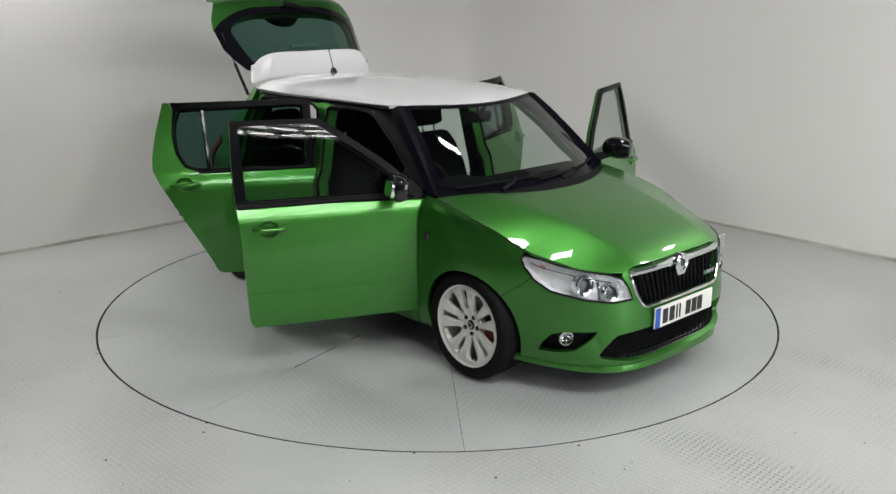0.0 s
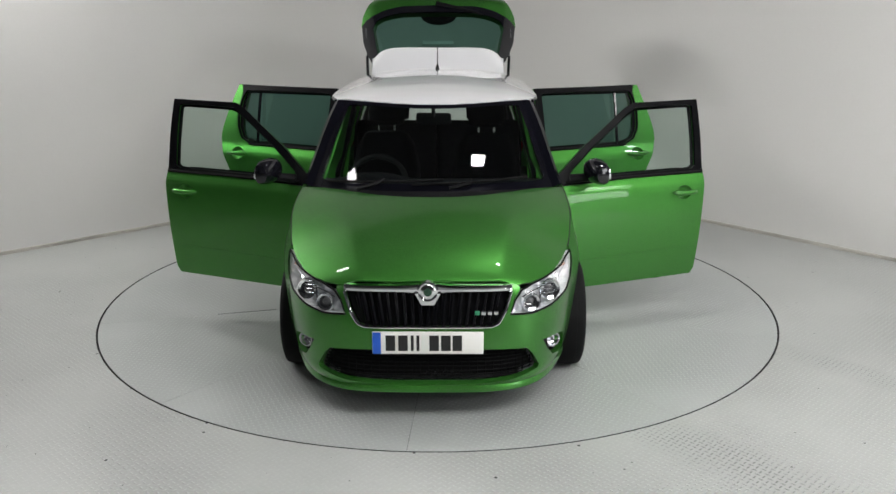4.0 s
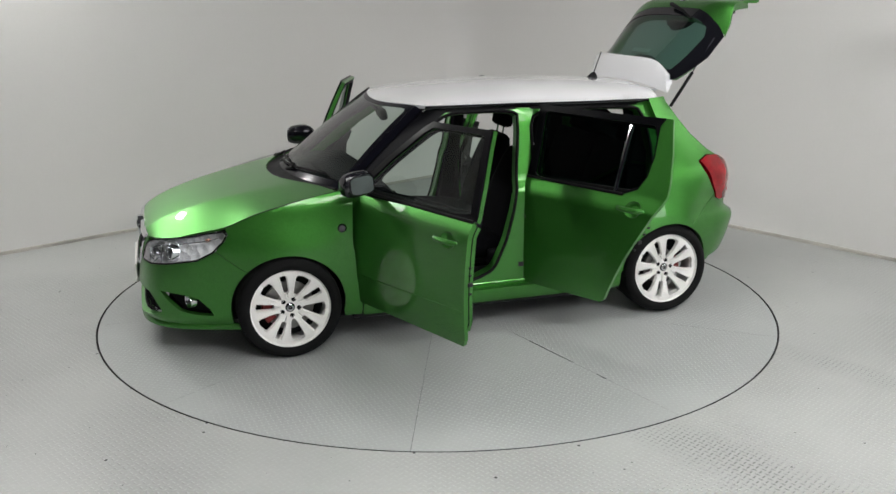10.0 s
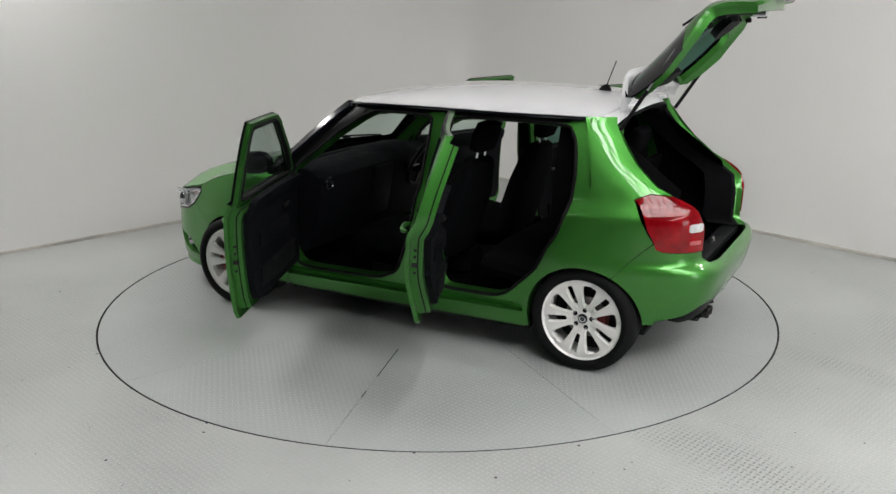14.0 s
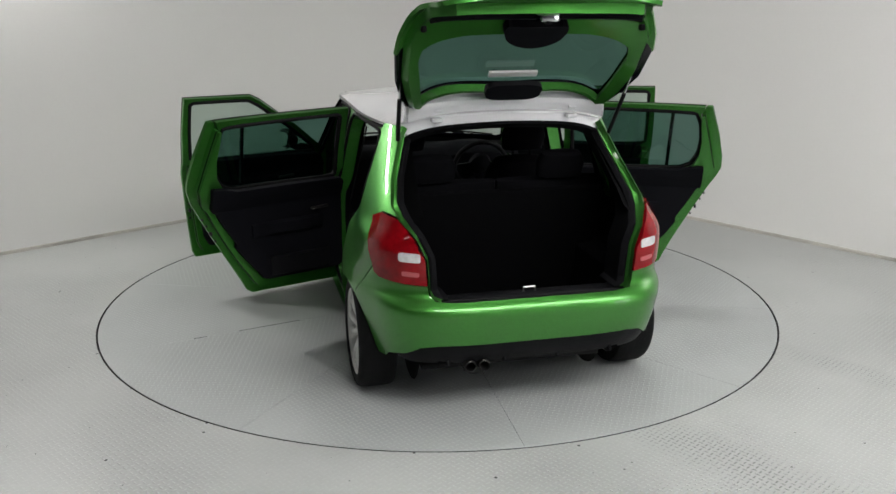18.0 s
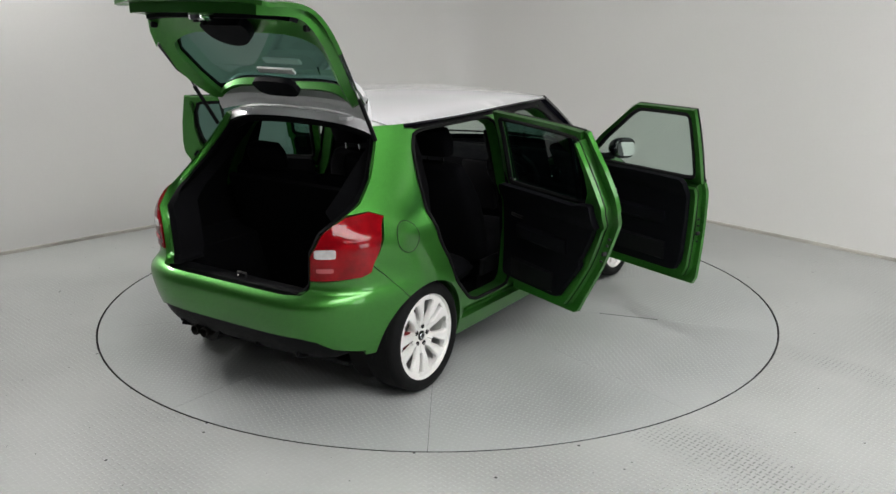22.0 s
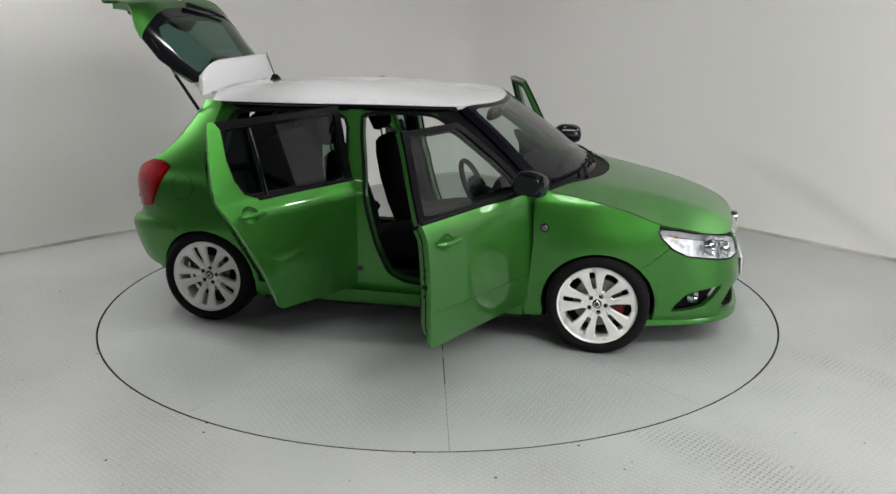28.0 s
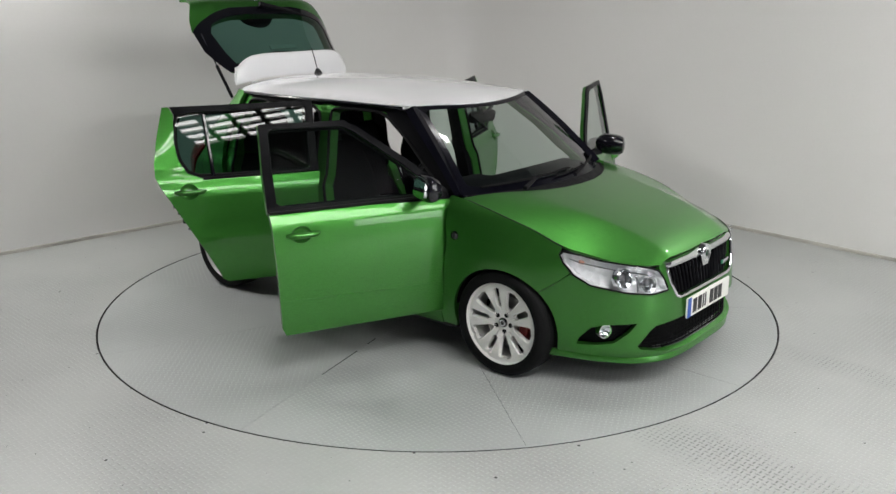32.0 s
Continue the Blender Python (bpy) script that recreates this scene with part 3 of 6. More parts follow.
DOOR_R = [S(-0.228, 0.965), S(-0.212, 0.70), S(-0.195, 0.33), S(-0.20, 0.300), S(-0.845, 0.315), S(-0.875, 0.335), S(-0.905, 0.40), S(-0.955, 0.495), S(-1.018, 0.61), S(-1.10, 0.755), S(-1.182, 0.90), S(-1.222, 0.985), S(-1.220, 1.06),
          S(-1.190, 1.20), S(-1.135, 1.378)]
APER_F = straight(rounded([S(0.70, 0.325), S(0.10, 0.335), S(-0.03, 0.40), S(-0.10, 0.57), S(-0.148, 0.75), S(-0.190, 1.06), S(-0.212, 1.25), S(-0.212, 1.362), S(0.24, 1.360), S(0.47, 1.205), S(0.70, 1.02), S(0.765, 0.93), S(0.76, 0.42)], 0.25))
APER_R = straight(rounded([S(-0.30, 1.360), S(-1.055, 1.358), S(-1.105, 1.27), S(-1.125, 1.05), S(-1.115, 0.95), S(-1.055, 0.745), S(-0.885, 0.494), S(-0.765, 0.375), S(-0.68, 0.345), S(-0.36, 0.345), S(-0.325, 0.40), S(-0.305, 0.70), S(-0.292, 1.0)], 0.25))
SASH_F = [S(-0.222, 0.955), S(-0.226, 1.15), S(-0.218, 1.392), S(0.24, 1.388), S(0.31, 1.355), S(0.60, 1.150), S(0.80, 0.985), S(0.84, 0.955), S(0.845, 0.930)]
LIGHT_F = [S(-0.172, 0.968), S(-0.180, 1.15), S(-0.178, 1.350), S(-0.155, 1.364), S(0.225, 1.360), S(0.29, 1.328), S(0.57, 1.126), S(0.69, 1.025), S(0.740, 0.962)]
LIGHT_R = [S(-0.282, 0.972), S(-0.286, 1.15), S(-0.280, 1.343), S(-0.31, 1.356), S(-1.045, 1.345), S(-1.075, 1.28), S(-1.085, 1.18), S(-1.07, 1.08), S(-1.03, 1.01), S(-0.96, 0.980)]


def side(s):
    """The map of the body's side, mirrored where s is -1."""
    def f(q, z):
        x, y, zz = skin(q, z)
        return (x, y * s, zz)
    return f


def inset(fn, d):
    def f(q, z):
        p = Vector(fn(q, z))
        n = (Vector(fn(q + 0.002, z)) - Vector(fn(q - 0.002, z))).cross(Vector(fn(q, z + 0.002)) - Vector(fn(q, z - 0.002))).normalized()
        if n.dot(p - Vector((0, 0, 0.7))) < 0:
            n = -n
        return tuple(p - n * d)
    return f


CAR = new("car")
tagged(CAR, "green metallic hatchback with white roof, all doors and tailgate open", "car")


def front_half():
    # bonnet
    b = Build()
    edge = [(x, (Y(x, HOOD_E(x)) - 0.004)) for x in (0.93, 1.0, 1.1, 1.2, 1.3, 1.4, 1.5, 1.6, 1.7, 1.8, 1.88, 1.93, 1.965)]
    tip = [(skin(*F(y, 0.69))[0] - 0.008, y) for y in (0.36, 0.3, 0.2, 0.1, 0.0)]
    half = edge + [p for p in tip if p[0] > 1.95]
    rear = [(1.222 - 0.292 * (y / 0.7) ** 2.2, y) for y in (0.0, 0.15, 0.3, 0.45, 0.6)]
    loop = rear + half + [(x, -y) for x, y in reversed(half[:-1])] + [(x, -y) for x, y in reversed(rear[1:])]
    b.panel(loop, hood, 0.022, 0.018, depth=0.014)
    bonnet = b.obj("bonnet", [GREEN], CAR)
    for s in (1, -1):
        b = Build()
        b.tube([(x, s * (Y(x, HOOD_E(x)) - 0.003), HOOD_E(x) - 0.0018) for x in np.linspace(0.93, 1.56, 30)], 0.0042, 5)
        b.obj("shut_line", [GAP], bonnet)
    for s in (1, -1):
        b = Build()
        # wing, between bonnet, lamp, bumper, wheel arch and door
        loop = [S(0.852, 0.955), S(0.93, 0.948)] + [S(x, HOOD_E(x) + 0.0) for x in (1.0, 1.1, 1.2, 1.3, 1.4, 1.5, 1.555)] + [S(1.545, 0.735), S(1.568, 0.695), S(1.615, 0.645)]
        loop += [S(1.550, 0.5905)] + arch(FRONT_AXLE, 0.326, 46, 192, 22)
        loop += [S(0.90, 0.20), S(0.80, 0.20), S(0.795, 0.28), S(0.812, 0.33), S(0.835, 0.45), S(0.845, 0.60), S(0.850, 0.80)]
        b.panel(loop, side(s), SU, SV, depth=0.02)
        b.obj("wing", [GREEN], CAR)
        # side repeater
        rp = Vector(side(s)(*S(0.915, 0.745)))
        b = Build()
        b.lathe([(0.001, 0.008 * s), (0.014, 0.008 * s), (0.019, 0.004 * s), (0.020, -0.004 * s)], 20, "y", rp)
        rep = b.obj("side_repeater", [SMOKE], CAR)
        b = Build()
        b.lathe([(0.020, 0.003 * s), (0.026, 0.002 * s), (0.026, -0.006 * s)], 20, "y", rp)
        b.obj("repeater_rim", [GLOSS_BLACK], rep)
        # headlamp
        loop = LAMP_TOP + LAMP_LOW[1:]
        b = Build()
        b.panel(loop, inset(side(s), -0.001), 0.02, 0.02, depth=0.006, back=False)
        lamp = b.obj("headlamp", [LAMP_GLASS], CAR, label="clear headlamp with chrome reflectors")
        b = Build()
        b.panel(loop, inset(side(s), 0.055), 0.02, 0.02, depth=0, back=False)
        rim = dense(loop, 0.02, 0.02)
        f0, f1 = inset(side(s), 0.004), inset(side(s), 0.056)
        k = len(rim)
        b.add([f0(*p) for p in rim] + [f1(*p) for p in rim], [(i, (i + 1) % k, k + (i + 1) % k, k + i) for i in range(k)])
        b.obj("lamp_bowl", [SILVER], lamp)
        seal = [Vector(inset(side(s), 0.001)(*p)) for p in rim]
        b = Build()
        b.tube(seal + [seal[0]], 0.005, 6, caps=False)
        b.obj("lamp_seal", [RUBBER], lamp)
        for (yy, zz, r) in ((0.612, 0.634, 0.054), (0.505, 0.600, 0.046)):
            p = Vector(inset(side(s), 0.028)(*F(yy, zz)))
            b = Build()
            prof = [(0.001, -0.012), (r * 0.55, -0.006), (r * 0.62, 0.0), (r * 0.66, 0.018), (r * 0.9, 0.024), (r, 0.018), (r, -0.02)]
            b.lathe(prof, 28, "x")
            b.move(Matrix.Translation(p) @ pose(0, 0, 0, 0, -6, 18 * s))
            b.obj("reflector", [CHROME], lamp)
            b = Build()
            b.lathe([(0.001, 0.014), (r * 0.3, 0.012), (r * 0.52, 0.002), (r * 0.56, -0.006)], 24, "x")
            b.move(Matrix.Translation(p) @ pose(0, 0, 0, 0, -6, 18 * s))
            b.obj("bulb_lens", [SMOKE], lamp)
        p = Vector(inset(side(s), 0.03)(*S(1.66, 0.708)))
        b = Build()
        b.box((0, 0, 0), (0.030, 0.022, 0.020), 0.007)
        b.move(Matrix.Translation(p) @ pose(0, 0, 0, 0, 20, -58 * s))
        b.obj("indicator", [AMBER], lamp)
        brow = [S(1.60, 0.718), S(1.66, 0.704), F(0.66, 0.690), F(0.58, 0.668), F(0.50, 0.650), F(0.455, 0.628)]
        b = Build()
        b.tube([Vector(inset(side(s), 0.022)(*p)) for p in dense(brow, 0.02, 0.02, False)], 0.007, 6, flat=0.5)
        b.obj("chrome_divider", [CHROME], lamp)
        b = Build()
        b.tube([Vector(inset(side(s), 0.024)(*F(0.556, z))) for z in (0.656, 0.62, 0.585, 0.562)], 0.006, 6)
        b.obj("chrome_divider", [CHROME], lamp)
        p = Vector(inset(side(s), 0.034)(*F(0.56, 0.665)))
        for i in range(4):
            b = Build()
            b.box((0, 0, 0), (0.012, 0.13, 0.004), 0.0015)
            b.move(Matrix.Translation(p + Vector((0.0, 0.0, -0.035 + 0.02 * i))) @ pose(0, 0, 0, 14 * s, 0, -38 * s))
            b.obj("reflector_rib", [CHROME], lamp)
    # bumper, in one piece round the front
    loop_l = arch(FRONT_AXLE, 0.326, -15, 45.5, 12) + [S(1.551, 0.588), S(1.617, 0.6425), S(1.632, 0.632), S(1.72, 0.586), F(0.60, 0.556), F(0.50, 0.542), F(0.391, 0.550), F(0.411, 0.622), F(0.440, 0.668), F(0.436, 0.684), F(0.40, 0.694)]
    low_l = [F(0.15, 0.150), F(0.35, 0.152), F(0.55, 0.160), F(0.68, 0.168), S(1.60, 0.175), S(1.535, 0.18)]
    loop = loop_l + [F(0.2, 0.70)] + [F(-0.2, 0.70)] + [(-q, z) for q, z in reversed(loop_l)] + [(-q, z) for q, z in reversed(low_l)] + low_l
    grille = [F(0.392, 0.682), F(0.396, 0.660), F(0.372, 0.58), F(0.335, 0.515), F(0.30, 0.500)]
    grille = grille + mirror_loop(list(reversed(grille)))
    intake = [F(0.30, 0.388), F(0.40, 0.384), F(0.475, 0.376), F(0.50, 0.352), F(0.545, 0.268), F(0.535, 0.252), F(0.40, 0.222), F(0.2, 0.208)]
    intake = intake + mirror_loop(list(reversed(intake)))
    fog = [F(0.560, 0.398), F(0.62, 0.392), F(0.66, 0.382), F(0.682, 0.362), F(0.692, 0.30), F(0.690, 0.256), F(0.66, 0.262), F(0.62, 0.283), F(0.59, 0.335)]
    b = Build()
    b.panel(loop, side(1), SU, 0.025, holes=[grille, intake, fog, mirror_loop(list(reversed(fog)))], depth=0.03, centre=(0, 0, 0.5))
    bumper = b.obj("front_bumper", [GREEN], CAR)
    # splitter lip
    b = Build()
    pr = [F(y, 0.19) for y in np.linspace(0.70, -0.70, 41)]
    rings = []
    for q, z in pr:
        p = Vector(skin(q, z))
        o = Vector((0.8, p.y * 0.5, 0))
        o.normalize()
        rings.append([p + o * 0.003 + Vector((0, 0, 0.012)), p + o * 0.012 + Vector((0, 0, -0.004)), p + o * 0.010 + Vector((0, 0, -0.024)), p - o * 0.03 + Vector((0, 0, -0.03)), p - o * 0.02 + Vector((0, 0, 0.012))])
    b.loft(rings)
    b.obj("splitter", [GREEN], CAR)
    # grille: dark back, upright slats, chrome surround
    b = Build()
    b.panel(grille, inset(side(1), 0.045), 0.05, 0.05, depth=0, centre=(0, 0, 0.5))
    g = b.obj("grille", [PLASTIC], CAR, label="black grille with upright slats and chrome surround")
    for i in range(19):
        y = -0.36 + 0.04 * i
        zl = 0.512 + max(0, abs(y) - 0.31) * 1.6
        pts = [Vector(inset(side(1), 0.016)(*F(y * (0.9 + 0.1 * (z - zl) / 0.16), z))) for z in np.linspace(zl, 0.672, 5)]
        b = Build()
        b.tube(pts, 0.011, 6)
        b.obj("slat", [SATIN], g)
    b = Build()
    rim = dense(rounded(grille, 0.15, 2), 0.03, 0.03)
    f0 = inset(side(1), -0.003)
    ring3 = [Vector(f0(*p)) for p in rim]
    b.tube(ring3 + [ring3[0]], 0.0085, 8, caps=False)
    b.obj("chrome_surround", [CHROME], g)
    b = Build()
    rings = []
    for y in np.linspace(-0.40, 0.40, 33):
        p = Vector(skin(*F(y, 0.682)))
        h = 0.017 + 0.010 * math.exp(-(y / 0.09) ** 2)
        rings.append([p + Vector((0.012, 0, 0)), p + Vector((0.008, 0, h * 0.8)), p + Vector((-0.02, 0, h)), p + Vector((-0.02, 0, -h)), p + Vector((0.010, 0, -h * 0.8))])
    b.loft(rings)
    b.obj("chrome_strip", [CHROME], g)
    p = Vector(skin(*F(0.0, 0.672)))
    b = Build()
    b.lathe([(0.001, 0.026), (0.030, 0.024), (0.036, 0.020), (0.044, 0.024), (0.050, 0.018), (0.052, -0.01)], 32, "x", p)
    badge = b.obj("badge", [CHROME], CAR)
    b = Build()
    b.lathe([(0.001, 0.029), (0.019, 0.027), (0.022, 0.022)], 28, "x", p)
    b.obj("badge_disc", [material("green badge", (0.02, 0.06, 0.035), 0.25)], badge)
    b = Build()
    b.loft([[p + Vector((0.02, w, h)) for w, h in ((-0.062, -0.008), (0.062, -0.008), (0.03, -0.066), (-0.03, -0.066))], [p + Vector((-0.01, w, h)) for w, h in ((-0.066, -0.004), (0.066, -0.004), (0.034, -0.072), (-0.034, -0.072))]])
    b.obj("badge_mount", [CHROME], badge)
    for i in range(4):
        b = Build()
        q = Vector(skin(*F(0.235 + 0.030 * i, 0.566)))
        b.box(q + Vector((-0.005, 0, 0)), (0.008, 0.022, 0.022), 0.002)
        b.obj("trim_mark", [CHROME if i else material("mark green", (0.03, 0.25, 0.12), 0.3)], g)
    # lower intake
    b = Build()
    b.panel(intake, inset(side(1), 0.06), 0.05, 0.04, depth=0, centre=(0, 0, 0.5))
    it = b.obj("lower_intake", [MESH], CAR)
    for z in np.arange(0.222, 0.375, 0.018):
        half = float(np.interp(z, [0.208, 0.222, 0.252, 0.268, 0.352, 0.376], [0.2, 0.40, 0.53, 0.54, 0.495, 0.47]))
        b = Build()
        pts = [Vector(inset(side(1), 0.035)(*F(y, z))) for y in np.linspace(-half, half, 15)]
        b.tube(pts, 0.0035, 5)
        b.obj("mesh_bar", [MESH], it)
    for y in np.arange(-0.52, 0.53, 0.04):
        zb = float(np.interp(abs(y), [0.2, 0.40, 0.535], [0.208, 0.222, 0.252]))
        zt = float(np.interp(abs(y), [0.40, 0.475, 0.50, 0.545], [0.384, 0.376, 0.352, 0.268]))
        if zt - zb < 0.02:
            continue
        b = Build()
        b.tube([Vector(inset(side(1), 0.036)(*F(y, z))) for z in (zb, (zb + zt) / 2, zt)], 0.003, 5)
        b.obj("mesh_bar", [MESH], it)
    for s in (1, -1):
        b = Build()
        b.panel(fog, inset(side(s), 0.05), 0.03, 0.03, depth=0, centre=(0, 0, 0.5))
        fl = b.obj("fog_lamp_recess", [PLASTIC], CAR)
        p = Vector(inset(side(s), 0.026)(*F(0.650, 0.336)))
        b = Build()
        b.lathe([(0.001, -0.022), (0.014, -0.018), (0.028, -0.004), (0.033, 0.004), (0.038, 0.004), (0.040, -0.03)], 28, "x")
        b.move(Matrix.Translation(p) @ pose(0, 0, 0, 0, 0, 26 * s))
        b.obj("fog_lamp", [CHROME], fl)
        b = Build()
        b.lathe([(0.001, 0.010), (0.016, 0.008), (0.028, 0.003), (0.034, -0.003)], 24, "x")
        b.move(Matrix.Translation(p) @ pose(0, 0, 0, 0, 0, 26 * s))
        b.obj("fog_lens", [LAMP_GLASS], fl)
        b = Build()
        b.lathe([(0.001, 0.002), (0.008, -0.001), (0.010, -0.010)], 16, "x")
        b.move(Matrix.Translation(p) @ pose(0, 0, 0, 0, 0, 26 * s))
        b.obj("fog_bulb", [SMOKE], fl)
    # plate
    b = Build()
    p = Vector(skin(*F(0.0, 0.428))) + Vector((0.010, 0, 0))
    b.box(p, (0.012, 0.53, 0.112), 0.004)
    plate = b.obj("number_plate", [PLATE], CAR, label="white front plate with dark bars and a blue band")
    b = Build()
    b.box(p + Vector((0.0065, -0.243, 0)), (0.002, 0.040, 0.108))
    b.obj("blue_band", [BLUE], plate)
    for y in (-0.178, -0.118, -0.074, -0.047, 0.030, 0.086, 0.140):
        b = Build()
        w = 0.014 if y in (-0.074, -0.047) else 0.045
        b.box(p + Vector((0.0068, y, 0)), (0.002, w, 0.078))
        b.obj("bar", [INK], plate)


def roof_and_screen():
    b = Build()
    xs = np.linspace(-1.222, 0.36, 28)
    half = [(x, Y(x, ROOF_E(x))) for x in xs]
    tip = [(ROOF_FRONT(y), y) for y in (0.57, 0.52, 0.45, 0.36, 0.25, 0.12, 0.0)]
    rear = [(-1.285 + 0.060 * (y / 0.56) ** 3, y) for y in (0.0, 0.15, 0.3, 0.4, 0.5)]
    l = rear + half + tip
    loop = l + [(x, -y) for x, y in reversed(l[1:-1])]
    b.panel(loop, roof, 0.05, 0.05, depth=0.02)
    b.obj("roof", [WHITE], CAR, label="white painted roof")
    # headlining, close under the roof
    b = Build()
    ls = [(x * 0.97 - 0.02, y * 0.93) for x, y in loop]
    b.panel(ls, lambda x, y: (roof(x, y)[0], y, roof(x, y)[2] - 0.045), 0.1, 0.1, depth=0, flip=True)
    b.obj("headlining", [material("grey headlining", (0.04, 0.04, 0.045), 0.9)], CAR)
    # windscreen with its dark border
    b = Build()
    full = [(-1, 0), (-0.5, 0), (0, 0), (0.5, 0), (1, 0), (1, 0.5), (1, 1), (0.5, 1), (0, 1), (-0.5, 1), (-1, 1), (-1, 0.5)]
    hole = rounded([(-0.955, 0.075), (0.955, 0.075), (0.95, 0.955), (-0.95, 0.955)], 0.06)
    b.panel(full, screen, 0.05, 0.08, holes=[hole], depth=0.006)
    ws = b.obj("windscreen_border", [PILLAR], CAR)
    b = Build()
    b.panel(hole, screen, 0.05, 0.08, depth=0, back=False)
    pane = b.obj("windscreen", [GLASS], ws)
    pane.visible_shadow = False
    # rear view mirror
    b = Build()
    b.box((0.47, 0.0, 1.285), (0.05, 0.22, 0.075), 0.02, m=pose(0, 0, 0, 0, 15, -6))
    b.tube([(0.49, 0, 1.30), (0.55, 0, 1.355)], 0.012)
    b.obj("rear_view_mirror", [PLASTIC], CAR)
    # scuttle panel below the screen and the wipers
    b = Build()
    cow = []
    for i in range(25):
        u = -1 + 2 * i / 24
        f = Vector(screen(u, 0.0))
        h = Vector(hood(1.219 - 0.289 * abs(u) ** 2.2, u * 0.70))
        cow.append([f + Vector((-0.005, 0, 0.004)), f.lerp(h, 0.5) + Vector((0, 0, -0.012)), h + Vector((-0.004, 0, -0.010)), h + Vector((0.004, 0, -0.05)), f + Vector((0, 0, -0.06))])
    b.loft(cow)
    b.obj("scuttle", [PLASTIC], CAR)
    for (y0, u1, u0) in ((-0.42, 0.10, -0.88), (0.10, 0.80, -0.16)):
        b = Build()
        a = Vector((1.11, y0, 0.975))
        pts = [a, a + Vector((-0.02, 0.12, 0.03))]
        m0 = Vector(screen((u0 + u1) / 2, 0.10)) + Vector((0.02, 0, 0.02))
        pts.append(m0)
        b.tube(pts, [0.014, 0.010, 0.007], 6)
        w = b.obj("wiper", [PLASTIC], CAR)
        b = Build()
        b.tube([Vector(screen(u, 0.055 + 0.05 * t)) + Vector((0.012, 0, 0.012)) for u, t in zip(np.linspace(u0, u1, 9), np.linspace(0, 1, 9))], 0.007, 6)
        b.obj("blade", [RUBBER], w)
    # aerial
    b = Build()
    base = Vector((-1.04, 0, ROOF_C(-1.04)))
    b.loft([[base + Vector((0.045 * c * k - 0.01 * h * 20, 0.018 * s * k, h)) for c, s in [(math.cos(q), math.sin(q)) for q in np.linspace(0, 2 * math.pi, 12, endpoint=False)]] for k, h in ((1.0, -0.004), (0.8, 0.012), (0.5, 0.028), (0.3, 0.036))])
    a = b.obj("aerial", [PLASTIC], CAR)
    b = Build()
    b.tube([base + Vector((-0.01, 0, 0.03)), base + Vector((-0.062, 0, 0.175))], 0.0035, 6)
    b.obj("aerial_rod", [PLASTIC], a)


